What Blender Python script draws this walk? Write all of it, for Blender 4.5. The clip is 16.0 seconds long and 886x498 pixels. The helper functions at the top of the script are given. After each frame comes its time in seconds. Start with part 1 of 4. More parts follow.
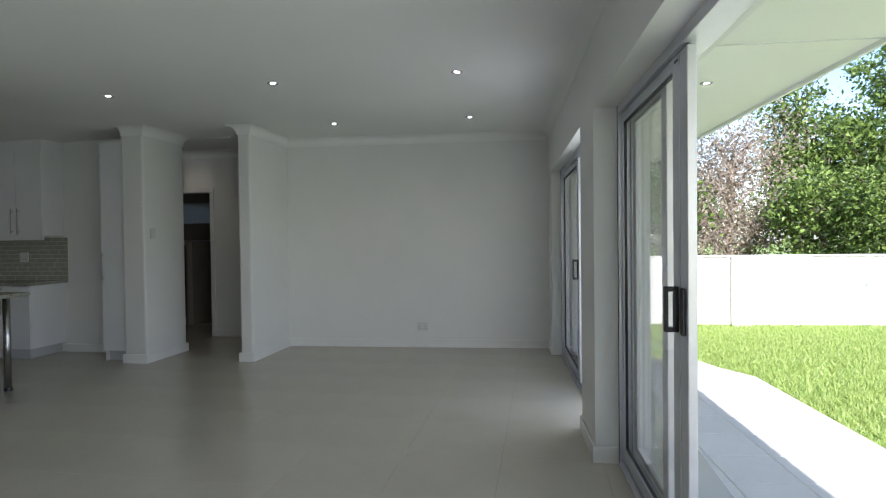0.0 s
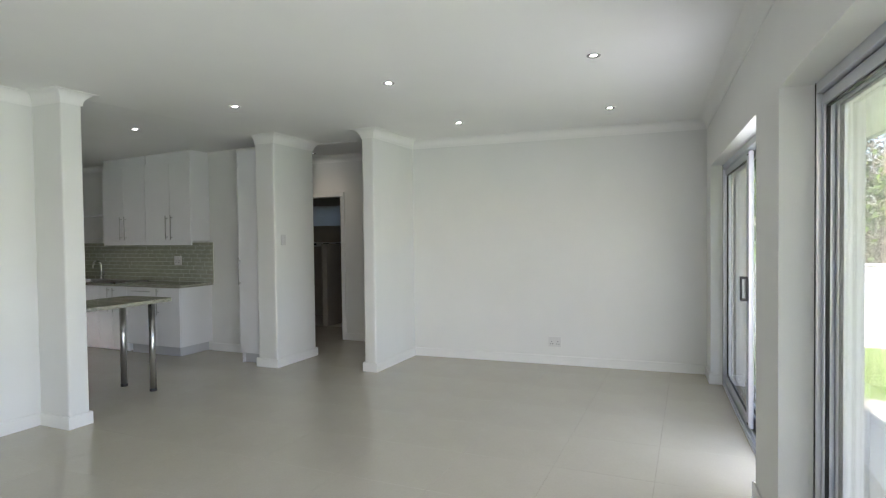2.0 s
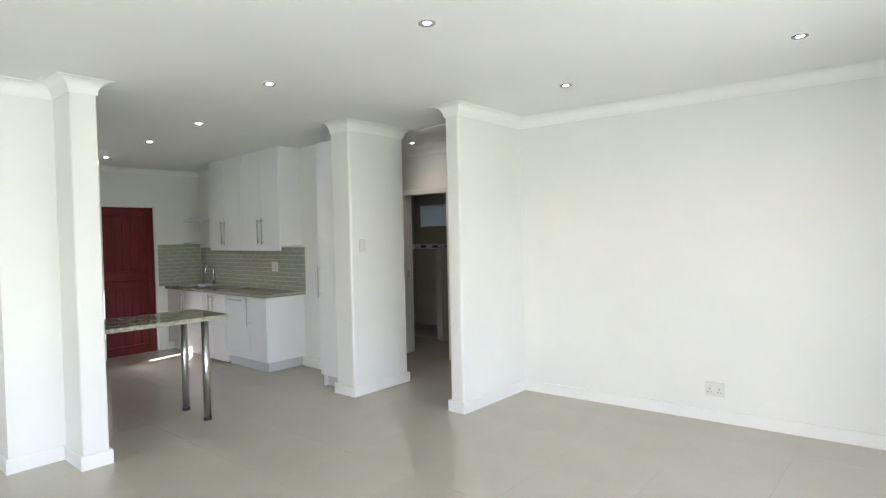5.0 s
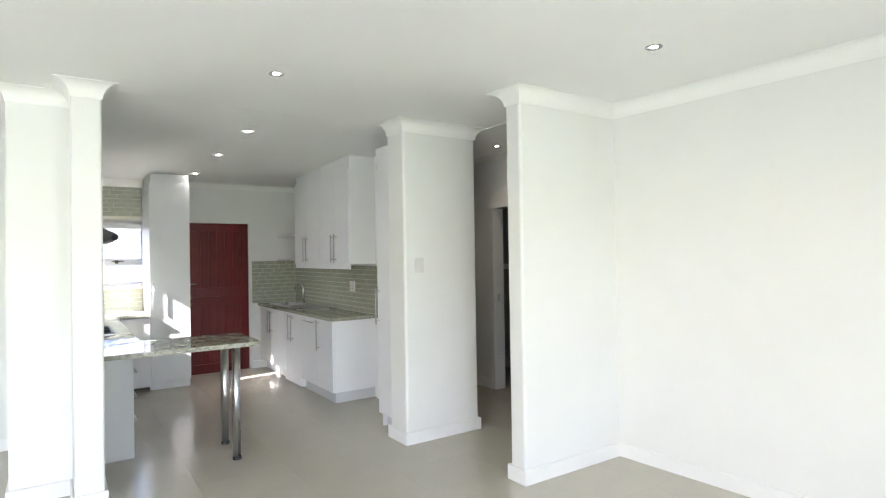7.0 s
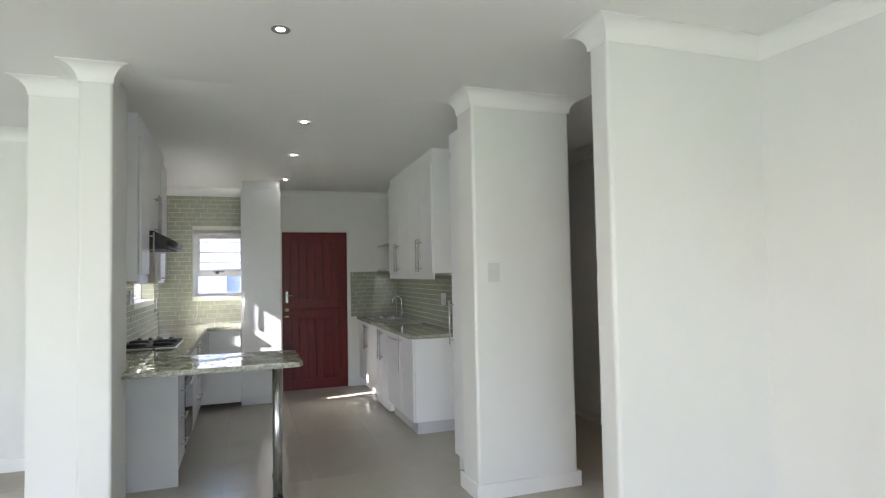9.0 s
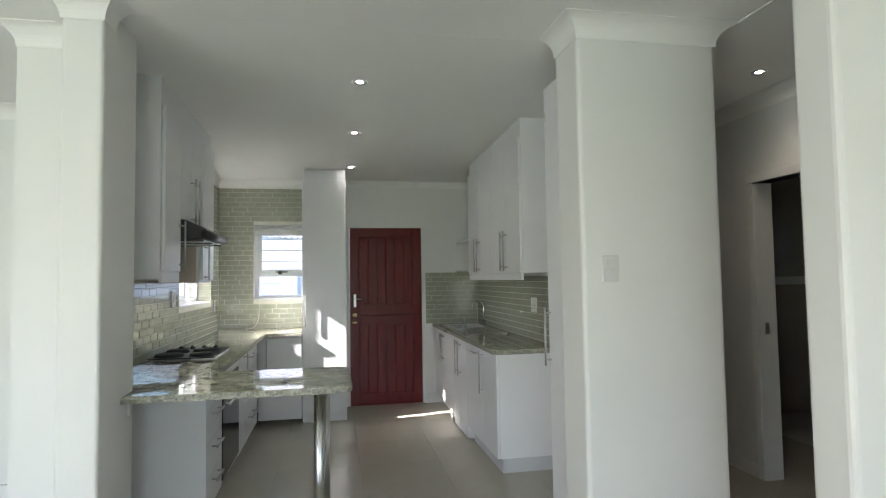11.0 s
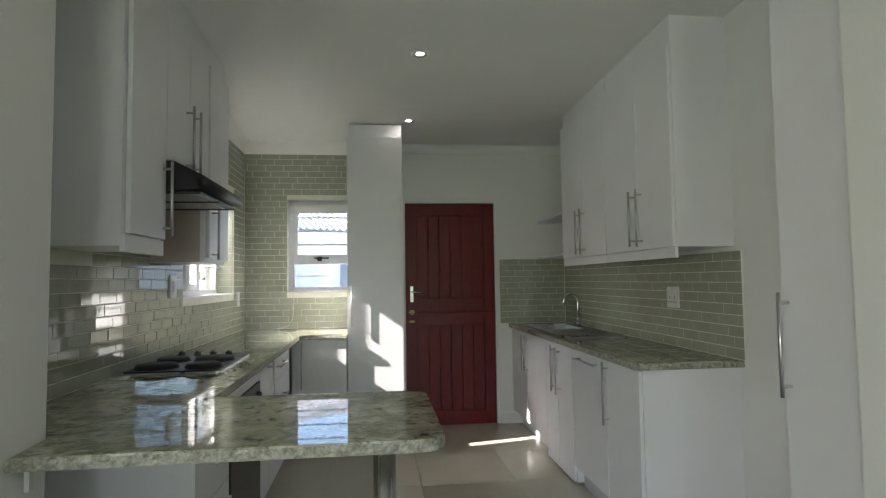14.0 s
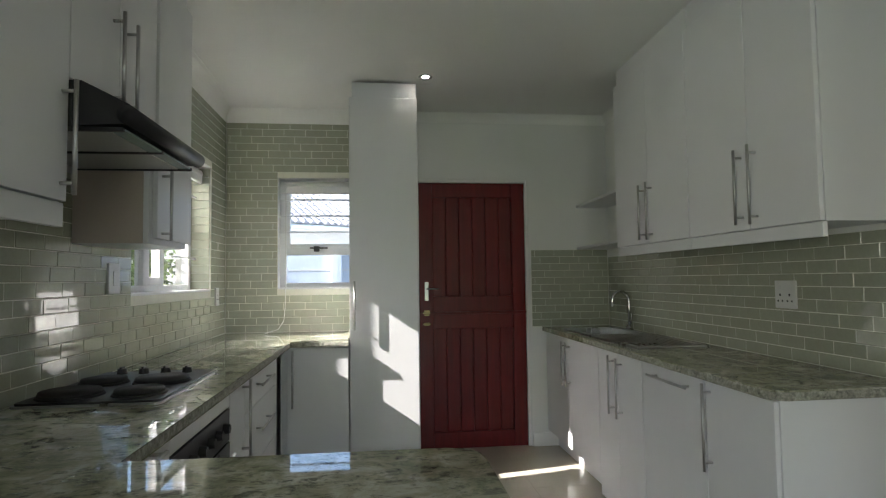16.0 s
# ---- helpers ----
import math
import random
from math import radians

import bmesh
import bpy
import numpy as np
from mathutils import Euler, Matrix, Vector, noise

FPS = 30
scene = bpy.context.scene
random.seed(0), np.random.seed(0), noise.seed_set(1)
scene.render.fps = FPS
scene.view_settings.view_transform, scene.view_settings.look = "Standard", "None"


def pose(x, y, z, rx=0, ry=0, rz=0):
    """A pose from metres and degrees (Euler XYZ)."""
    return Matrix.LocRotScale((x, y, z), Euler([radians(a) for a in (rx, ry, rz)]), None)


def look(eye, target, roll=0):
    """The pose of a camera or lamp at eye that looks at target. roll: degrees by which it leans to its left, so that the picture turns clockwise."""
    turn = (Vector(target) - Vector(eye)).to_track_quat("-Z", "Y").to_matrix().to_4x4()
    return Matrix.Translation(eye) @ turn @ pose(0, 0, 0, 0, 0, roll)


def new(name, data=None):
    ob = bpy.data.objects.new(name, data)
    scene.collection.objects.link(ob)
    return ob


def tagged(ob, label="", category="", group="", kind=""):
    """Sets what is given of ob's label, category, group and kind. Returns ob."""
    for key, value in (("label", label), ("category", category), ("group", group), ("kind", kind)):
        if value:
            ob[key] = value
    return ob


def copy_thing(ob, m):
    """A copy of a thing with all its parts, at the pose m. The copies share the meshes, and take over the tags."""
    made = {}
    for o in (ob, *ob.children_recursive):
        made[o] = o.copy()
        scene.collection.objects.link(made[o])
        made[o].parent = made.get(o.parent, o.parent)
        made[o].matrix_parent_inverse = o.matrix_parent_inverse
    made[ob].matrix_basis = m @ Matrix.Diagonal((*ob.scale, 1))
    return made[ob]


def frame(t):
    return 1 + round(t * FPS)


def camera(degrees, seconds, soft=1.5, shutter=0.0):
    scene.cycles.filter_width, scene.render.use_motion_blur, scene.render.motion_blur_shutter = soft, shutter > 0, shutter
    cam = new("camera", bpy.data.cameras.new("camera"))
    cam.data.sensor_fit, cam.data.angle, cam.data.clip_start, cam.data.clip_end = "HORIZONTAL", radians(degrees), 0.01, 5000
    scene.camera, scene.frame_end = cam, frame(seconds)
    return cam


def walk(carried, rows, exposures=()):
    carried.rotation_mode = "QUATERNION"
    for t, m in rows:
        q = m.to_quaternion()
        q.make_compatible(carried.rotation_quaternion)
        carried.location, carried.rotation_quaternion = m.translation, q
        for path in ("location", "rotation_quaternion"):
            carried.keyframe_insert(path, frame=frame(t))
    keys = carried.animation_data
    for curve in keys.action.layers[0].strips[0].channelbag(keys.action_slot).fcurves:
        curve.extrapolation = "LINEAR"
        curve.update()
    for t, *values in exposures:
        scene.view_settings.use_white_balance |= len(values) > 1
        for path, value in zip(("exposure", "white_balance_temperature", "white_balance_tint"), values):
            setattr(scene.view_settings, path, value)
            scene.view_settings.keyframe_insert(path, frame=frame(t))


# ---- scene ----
cam = camera(75.9, 16.0, 1.2)
PATH = [
    (0, (0.213, 0.274, 1.333), (-0.126, 2.245, 1.297), -0.7),
    (0.5, (0.17, 0.367, 1.355), (-0.266, 2.318, 1.317), -0.7),
    (1, (0.175, 0.514, 1.412), (-0.398, 2.43, 1.367), -0.7),
    (1.5, (0.168, 0.654, 1.448), (-0.534, 2.526, 1.4), -0.7),
    (2, (0.168, 0.821, 1.462), (-0.633, 2.653, 1.413), -0.7),
    (2.5, (0.147, 1.033, 1.487), (-0.729, 2.83, 1.432), -0.7),
    (3, (0.16, 1.281, 1.493), (-0.788, 3.042, 1.441), -0.6),
    (3.5, (0.168, 1.536, 1.493), (-0.889, 3.233, 1.439), -0.7),
    (4, (0.14, 1.803, 1.504), (-1.023, 3.429, 1.449), -0.8),
    (4.2, (0.114, 1.9, 1.507), (-1.075, 3.507, 1.451), -1.0),
    (6.5, (-0.032, 3.343, 1.529), (-1.6, 4.585, 1.524), -0.8),
    (7, (-0.139, 3.57, 1.515), (-1.795, 4.692, 1.534), -0.9),
    (7.5, (-0.272, 3.826, 1.51), (-2.01, 4.816, 1.548), -1.0),
    (8, (-0.378, 4.105, 1.507), (-2.179, 4.973, 1.563), -0.9),
    (8.5, (-0.549, 4.345, 1.449), (-2.41, 5.074, 1.525), -1.1),
    (9, (-0.715, 4.485, 1.438), (-2.603, 5.142, 1.519), -1.1),
    (9.5, (-0.952, 4.627, 1.438), (-2.865, 5.202, 1.528), -1.1),
    (12, (-2.108, 4.76, 1.358), (-4.085, 5.047, 1.461), -0.8),
    (12.5, (-2.344, 4.728, 1.343), (-4.324, 4.986, 1.449), -0.8),
    (13, (-2.546, 4.677, 1.322), (-4.526, 4.93, 1.432), -0.7),
    (13.5, (-2.807, 4.671, 1.296), (-4.789, 4.914, 1.407), -0.7),
    (14, (-3.006, 4.657, 1.283), (-4.989, 4.891, 1.392), -0.8),
    (14.5, (-3.246, 4.635, 1.269), (-5.23, 4.863, 1.379), -0.8),
    (15, (-3.441, 4.616, 1.258), (-5.425, 4.847, 1.366), -0.8),
    (15.5, (-3.672, 4.613, 1.252), (-5.656, 4.844, 1.359), -0.7),
    (16, (-3.85, 4.615, 1.248), (-5.835, 4.841, 1.355), -0.7),
]
walk(cam, [(t, look(eye, target, roll)) for t, eye, target, roll in PATH], exposures=[(0, 1.12, 5900, 17), (1.0, 1.7, 5950, 18), (2, 2.12, 6100, 19), (3.5, 2.55, 6150, 20), (7, 3.1, 6150, 20), (8, 2.85, 6150, 20), (9, 2.6, 6150, 20), (9.5, 2.68, 6150, 19), (12.5, 2.3, 6250, 15), (14.5, 2.12, 6350, 14), (16, 2.0, 6350, 13)])

# ---- light ----
world = bpy.data.worlds.new("sky")
scene.world = world
world.use_nodes = True
wn = world.node_tree
bg = wn.nodes["Background"]
sky = wn.nodes.new("ShaderNodeTexSky")
sky.sky_type, sky.sun_disc = "NISHITA", False
sky.sun_elevation, sky.sun_rotation = radians(34.1), radians(169.2)
wn.links.new(sky.outputs[0], bg.inputs[0])
bg.inputs[1].default_value = 0.15
SUN_WAY = Vector((-0.19, 1.0, -0.69)).normalized()
sun = new("sun", bpy.data.lights.new("sun", "SUN"))
sun.data.energy, sun.data.angle, sun.data.color = 5.0, radians(0.5), (1.0, 0.95, 0.87)
sun.matrix_world = look((0, -30, 24), Vector((0, -30, 24)) + SUN_WAY)


def area_light(name, place, target, w, h, energy, color):
    ob = new(name, bpy.data.lights.new(name, "AREA"))
    ob.data.shape, ob.data.size, ob.data.size_y, ob.data.energy, ob.data.color = "RECTANGLE", w, h, energy, color
    ob.matrix_world = look(place, target)
    return ob


# daylight that enters by the open parts of the two patio doors
area_light("door_daylight", (0.86, 0.2, 1.06), (-3, 0.0, 1.1), 3.4, 2.0, 17.5, (0.96, 0.98, 1.0))
area_light("door_daylight", (0.69, 4.58, 1.06), (-3, 4.4, 1.2), 0.9, 2.0, 4.2, (0.96, 0.98, 1.0))


def lamp_beam(name, place, energy):
    ob = new(name, bpy.data.lights.new(name, "SPOT"))
    ob.data.energy, ob.data.color, ob.data.shadow_soft_size = energy, (1.0, 0.82, 0.58), 0.02
    ob.data.spot_size, ob.data.spot_blend = radians(125), 0.7
    ob.matrix_world = look(place, (place[0], place[1] + 0.001, 0))
    return ob


# two of the recessed ceiling lights whose warm pools show
lamp_beam("hall_lamp_beam", (-4.57, 7.25, 2.585), 0.9)
lamp_beam("kitchen_lamp_beam", (-7.34, 4.915, 2.505), 0.1)


# ---- materials ----
def material(name, color, rough=0.5, metal=0.0, spec=0.5):
    m = bpy.data.materials.new(name)
    m.use_nodes = True
    b = m.node_tree.nodes["Principled BSDF"]
    b.inputs["Base Color"].default_value = (*color, 1)
    b.inputs["Roughness"].default_value = rough
    b.inputs["Metallic"].default_value = metal
    b.inputs["Specular IOR Level"].default_value = spec
    return m


def node(m, kind, **values):
    n = m.node_tree.nodes.new(kind)
    for key, value in values.items():
        n.inputs[key].default_value = value
    return n


def wire(m, a, out, b, into):
    m.node_tree.links.new(a.outputs[out], b.inputs[into])


def coords(m, scale=(1, 1, 1), where="Object"):
    tc, mp = node(m, "ShaderNodeTexCoord"), node(m, "ShaderNodeMapping", Scale=scale)
    wire(m, tc, where, mp, "Vector")
    return mp


def ramp(m, stops):
    n = m.node_tree.nodes.new("ShaderNodeValToRGB")
    e = n.color_ramp.elements
    while len(e) < len(stops):
        e.new(0.5)
    for item, (at, color) in zip(e, stops):
        item.position, item.color = at, (*color, 1)
    return n


def mottled(name, dark, light, scale=3.0, fine=60.0, rough=0.5, bump=0.1, metal=0.0, stretch=(1, 1, 1), per_object=0.0, spec=0.5):
    """Two scales of variation: broad stains in the colour, fine grain in colour and relief."""
    m = material(name, light, rough, metal, spec)
    b = m.node_tree.nodes["Principled BSDF"]
    mp = coords(m, stretch)
    broad = node(m, "ShaderNodeTexNoise", Scale=scale, Detail=5.0, Roughness=0.6)
    grain = node(m, "ShaderNodeTexNoise", Scale=fine, Detail=3.0, Roughness=0.6)
    wire(m, mp, 0, broad, "Vector")
    wire(m, mp, 0, grain, "Vector")
    mix = node(m, "ShaderNodeMath")
    mix.operation = "MULTIPLY_ADD"
    mix.inputs[1].default_value = 0.35
    wire(m, grain, 0, mix, 0)
    scaled = node(m, "ShaderNodeMath")
    scaled.operation = "MULTIPLY"
    scaled.inputs[1].default_value = 0.65
    wire(m, broad, 0, scaled, 0)
    wire(m, scaled, 0, mix, 2)
    last = mix
    if per_object:
        info = node(m, "ShaderNodeObjectInfo")
        shift = node(m, "ShaderNodeMath")
        shift.operation = "MULTIPLY_ADD"
        shift.inputs[1].default_value = per_object
        wire(m, info, "Random", shift, 0)
        wire(m, mix, 0, shift, 2)
        last = shift
    r = ramp(m, [(0.3, dark), (0.7, light)])
    wire(m, last, 0, r, 0)
    wire(m, r, 0, b, "Base Color")
    bp = node(m, "ShaderNodeBump", Strength=bump, Distance=0.002)
    wire(m, grain, 0, bp, "Height")
    wire(m, bp, 0, b, "Normal")
    rr = node(m, "ShaderNodeMapRange")
    rr.inputs[3].default_value, rr.inputs[4].default_value = rough * 0.8, min(1, rough * 1.25)
    wire(m, broad, 0, rr, 0)
    wire(m, rr, 0, b, "Roughness")
    return m


PAINT = mottled("white_wall_paint", (0.74, 0.745, 0.72), (0.80, 0.80, 0.775), 1.3, 220, 0.55, 0.12)
CEIL = mottled("white_ceiling_paint", (0.82, 0.82, 0.795), (0.87, 0.87, 0.845), 1.0, 150, 0.8, 0.1)
TRIM = mottled("white_gloss_trim", (0.76, 0.76, 0.74), (0.82, 0.82, 0.80), 4, 120, 0.4, 0.06)
BOARD = mottled("white_melamine", (0.74, 0.745, 0.755), (0.79, 0.795, 0.805), 2.0, 300, 0.3, 0.03)
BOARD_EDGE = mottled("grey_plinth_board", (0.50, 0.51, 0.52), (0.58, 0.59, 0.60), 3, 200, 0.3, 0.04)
FLOOR = mottled("beige_porcelain", (0.47, 0.437, 0.36), (0.53, 0.497, 0.415), 1.6, 90, 0.2, 0.02, per_object=0.015)
GROUT = mottled("beige_grout", (0.44, 0.41, 0.36), (0.50, 0.47, 0.415), 8, 300, 0.8, 0.2)
SAGE = mottled("sage_glazed_tile", (0.31, 0.325, 0.25), (0.40, 0.415, 0.33), 5, 60, 0.03, 0.01, per_object=0.12)
TILE_GROUT = mottled("pale_tile_grout", (0.66, 0.66, 0.57), (0.76, 0.76, 0.67), 20, 300, 0.85, 0.2)
STEEL = mottled("brushed_steel", (0.42, 0.42, 0.42), (0.62, 0.62, 0.61), 6, 400, 0.28, 0.05, 1.0, (1, 1, 0.05))
CHROME = mottled("worn_chrome", (0.50, 0.50, 0.50), (0.66, 0.66, 0.66), 20, 300, 0.14, 0.03, 1.0)
ALU = mottled("anodised_aluminium", (0.58, 0.595, 0.65), (0.68, 0.695, 0.745), 5, 300, 0.36, 0.04, 0.6)
WHITE_ALU = mottled("white_window_frame", (0.74, 0.75, 0.76), (0.80, 0.81, 0.82), 5, 200, 0.35, 0.03)
BLACK = mottled("black_plastic", (0.012, 0.012, 0.013), (0.025, 0.025, 0.027), 8, 300, 0.38, 0.05)
IRON = mottled("black_cast_iron", (0.012, 0.012, 0.012), (0.03, 0.03, 0.03), 20, 200, 0.6, 0.3)
BLACK_GLASS = material("black_oven_glass", (0.01, 0.01, 0.011), 0.06)
PLASTIC = mottled("white_plastic", (0.64, 0.64, 0.625), (0.70, 0.70, 0.685), 10, 300, 0.3, 0.03)
BRASS = mottled("brass", (0.40, 0.28, 0.13), (0.52, 0.38, 0.18), 20, 200, 0.35, 0.05, 1.0)
DARK_RING = mottled("dark_satin_metal", (0.26, 0.255, 0.245), (0.36, 0.35, 0.335), 20, 300, 0.4, 0.05, 0.6)
PALE_GLASS = mottled("pale_green_frosted_glass", (0.34, 0.44, 0.41), (0.42, 0.52, 0.49), 6, 200, 0.12, 0.02)
SLOT = material("socket_hole", (0.03, 0.03, 0.03), 0.7)
RED = mottled("red_mahogany_stain", (0.068, 0.003, 0.0032), (0.165, 0.0075, 0.0075), 4, 26, 0.36, 0.25, 0, (7, 7, 0.5), 0.1, spec=0.3)
# pink tint stands in for warm light bounced off the red door
BOUNCE_BOARD = mottled("bounce_tinted_board", (0.50, 0.42, 0.37), (0.58, 0.49, 0.43), 3, 180, 0.6, 0.08)
HOOD_GREY = mottled("hood_filter_mesh", (0.42, 0.42, 0.41), (0.62, 0.62, 0.60), 160, 500, 0.45, 0.3, 0.5)
BATH = mottled("grey_beige_bathroom_tile", (0.30, 0.27, 0.22), (0.38, 0.35, 0.29), 2, 40, 0.2, 0.04)
PLASTER = mottled("white_outdoor_plaster", (0.68, 0.67, 0.64), (0.80, 0.79, 0.76), 1.2, 40, 0.9, 0.5)
PAVING = mottled("pale_patio_tile", (0.56, 0.545, 0.52), (0.66, 0.645, 0.62), 2, 60, 0.6, 0.25, per_object=0.06)
BLUE_WALL = mottled("blue_grey_house_wall", (0.42, 0.49, 0.58), (0.50, 0.57, 0.66), 2, 40, 0.8, 0.3)
ROOF_TILE = mottled("grey_roof_tile", (0.22, 0.22, 0.235), (0.36, 0.36, 0.38), 6, 60, 0.8, 0.4, per_object=0.15)
BARK = mottled("bark", (0.06, 0.045, 0.032), (0.16, 0.125, 0.09), 6, 40, 0.9, 0.8, 0, (1, 1, 0.3))
DRY = mottled("dry_twigs", (0.22, 0.17, 0.13), (0.42, 0.35, 0.30), 5, 40, 0.9, 0.4)


def leaf_material(name, dark, light):
    m = material(name, light, 0.5)
    b = m.node_tree.nodes["Principled BSDF"]
    geo = node(m, "ShaderNodeNewGeometry")
    r = ramp(m, [(0.0, dark), (1.0, light)])
    wire(m, geo, "Random Per Island", r, 0)
    wire(m, r, 0, b, "Base Color")
    tl = node(m, "ShaderNodeBsdfTranslucent")
    wire(m, r, 0, tl, "Color")
    mx = node(m, "ShaderNodeMixShader")
    mx.inputs[0].default_value = 0.35
    wire(m, b, 0, mx, 1)
    wire(m, tl, 0, mx, 2)
    wire(m, mx, 0, m.node_tree.nodes["Material Output"], "Surface")
    return m


LEAF = leaf_material("green_leaf", (0.025, 0.055, 0.012), (0.25, 0.36, 0.075))
DRY_LEAF = leaf_material("dry_pinkish_leaf", (0.20, 0.16, 0.11), (0.46, 0.40, 0.31))
BLADE = leaf_material("grass_blade", (0.22, 0.33, 0.07), (0.45, 0.54, 0.18))
SOIL = mottled("lawn_ground", (0.17, 0.25, 0.055), (0.30, 0.39, 0.11), 3, 60, 0.95, 0.6)


def granite():
    m = material("pale_green_granite", (0.5, 0.5, 0.42), 0.022, 0, 0.75)
    b = m.node_tree.nodes["Principled BSDF"]
    mp = coords(m, (1, 1, 1))
    warp = node(m, "ShaderNodeTexNoise", Scale=11.0, Detail=6.0, Roughness=0.65, Distortion=0.6)
    spot = node(m, "ShaderNodeTexNoise", Scale=38.0, Detail=6.0, Roughness=0.7)
    vein = node(m, "ShaderNodeTexNoise", Scale=14.0, Detail=8.0, Roughness=0.75, Distortion=1.2)
    stretch = coords(m, (2.4, 0.8, 1.0))
    wire(m, mp, 0, warp, "Vector")
    wire(m, mp, 0, spot, "Vector")
    wire(m, stretch, 0, vein, "Vector")
    base = ramp(m, [(0.30, (0.17, 0.18, 0.115)), (0.47, (0.36, 0.36, 0.26)), (0.66, (0.60, 0.59, 0.50))])
    wire(m, warp, 0, base, 0)
    dark = ramp(m, [(0.47, (0, 0, 0)), (0.58, (1, 1, 1))])
    wire(m, vein, 0, dark, 0)
    specks = ramp(m, [(0.44, (0, 0, 0)), (0.55, (1, 1, 1))])
    wire(m, spot, 0, specks, 0)
    mul = node(m, "ShaderNodeMath")
    mul.operation = "MULTIPLY"
    wire(m, dark, 0, mul, 0)
    wire(m, specks, 0, mul, 1)
    soften = node(m, "ShaderNodeMath")
    soften.operation = "MULTIPLY"
    soften.inputs[1].default_value = 0.8
    wire(m, mul, 0, soften, 0)
    mix = m.node_tree.nodes.new("ShaderNodeMix")
    mix.data_type = "RGBA"
    wire(m, soften, 0, mix, 0)
    m.node_tree.links.new(base.outputs[0], mix.inputs[6])
    mix.inputs[7].default_value = (0.055, 0.06, 0.045, 1)
    m.node_tree.links.new(mix.outputs[2], b.inputs["Base Color"])
    return m


GRANITE = granite()
CHIPPED = mottled("chipped_granite", (0.05, 0.055, 0.04), (0.55, 0.54, 0.45), 45, 130, 0.5, 0.8)


def glass_material():
    m = material("clear_glass", (0.98, 0.99, 0.988), 0.0)
    b = m.node_tree.nodes["Principled BSDF"]
    b.inputs["Transmission Weight"].default_value = 1.0
    b.inputs["IOR"].default_value = 1.45
    return m


GLASS = glass_material()


def lamp_glow(name, strength):
    m = material(name, (1, 1, 1), 0.4)
    b = m.node_tree.nodes["Principled BSDF"]
    b.inputs["Emission Color"].default_value = (1.0, 0.95, 0.86, 1)
    b.inputs["Emission Strength"].default_value = strength
    return m


GLOW = lamp_glow("lamp_glow", 25.0)


# ---- building helpers ----
def finish(bm, name, mat, smooth=False):
    me = bpy.data.meshes.new(name)
    bmesh.ops.recalc_face_normals(bm, faces=bm.faces)
    bm.to_mesh(me)
    bm.free()
    if smooth:
        me.polygons.foreach_set("use_smooth", [True] * len(me.polygons))
    me.materials.append(mat)
    return me


def part(name, bm, mat, parent=None, label="", smooth=False):
    ob = new(name, finish(bm, name, mat, smooth))
    if parent is not None:
        ob.parent = parent
    if label:
        tagged(ob, label)
    return ob


def thing(name, label, category, group="", kind="", place=(0, 0, 0)):
    ob = new(name)
    ob.location = place
    return tagged(ob, label, category, group, kind)


def add_box(bm, x0, x1, y0, y1, z0, z1, bevel=0.0, segments=2):
    made = bmesh.ops.create_cube(bm, size=1.0, matrix=Matrix.LocRotScale(
        ((x0 + x1) / 2, (y0 + y1) / 2, (z0 + z1) / 2), None, (abs(x1 - x0), abs(y1 - y0), abs(z1 - z0))))
    if bevel:
        edges = {e for v in made["verts"] for e in v.link_edges}
        bmesh.ops.bevel(bm, geom=list(edges), offset=bevel, segments=segments, profile=0.5, affect="EDGES", clamp_overlap=True)
    return bm


def box(x0, x1, y0, y1, z0, z1, bevel=0.0, segments=2):
    return add_box(bmesh.new(), x0, x1, y0, y1, z0, z1, bevel, segments)


def add_rod(bm, a, b, r0, r1=None, sides=14):
    a, b = Vector(a), Vector(b)
    way = b - a
    turn = way.to_track_quat("Z", "Y").to_matrix().to_4x4()
    bmesh.ops.create_cone(bm, cap_ends=True, segments=sides, radius1=r0, radius2=r0 if r1 is None else r1, depth=way.length,
                          matrix=Matrix.Translation((a + b) / 2) @ turn)
    return bm


def rod(a, b, r0, r1=None, sides=14):
    return add_rod(bmesh.new(), a, b, r0, r1, sides)


def prism(outline, axis, lo, hi):
    """A straight extrusion of a 2D outline along an axis."""
    bm = bmesh.new()
    def place(u, v, w):
        return {"x": (w, u, v), "y": (u, w, v), "z": (u, v, w)}[axis]
    low = [bm.verts.new(place(u, v, lo)) for u, v in outline]
    high = [bm.verts.new(place(u, v, hi)) for u, v in outline]
    n = len(outline)
    bm.faces.new(low)
    bm.faces.new(high[::-1])
    for i in range(n):
        bm.faces.new((low[i], low[(i + 1) % n], high[(i + 1) % n], high[i]))
    return bm


def tube(points, r, sides=10):
    """A bent round bar through a short run of points."""
    bm = bmesh.new()
    pts = [Vector(p) for p in points]
    rings = []
    for i, p in enumerate(pts):
        way = (pts[min(i + 1, len(pts) - 1)] - pts[max(i - 1, 0)]).normalized()
        side = way.orthogonal().normalized() if i == 0 else (side - way * side.dot(way)).normalized()
        up = way.cross(side)
        rings.append([bm.verts.new(p + r * (side * math.cos(a) + up * math.sin(a))) for a in (2 * math.pi * k / sides for k in range(sides))])
    for lo, hi in zip(rings, rings[1:]):
        for k in range(sides):
            bm.faces.new((lo[k], lo[(k + 1) % sides], hi[(k + 1) % sides], hi[k]))
    bm.faces.new(rings[0][::-1])
    bm.faces.new(rings[-1])
    return bm


def structure(name, bm, mat, label, category):
    ob = part(name, bm, mat)
    return tagged(ob, label, category, kind="structure")


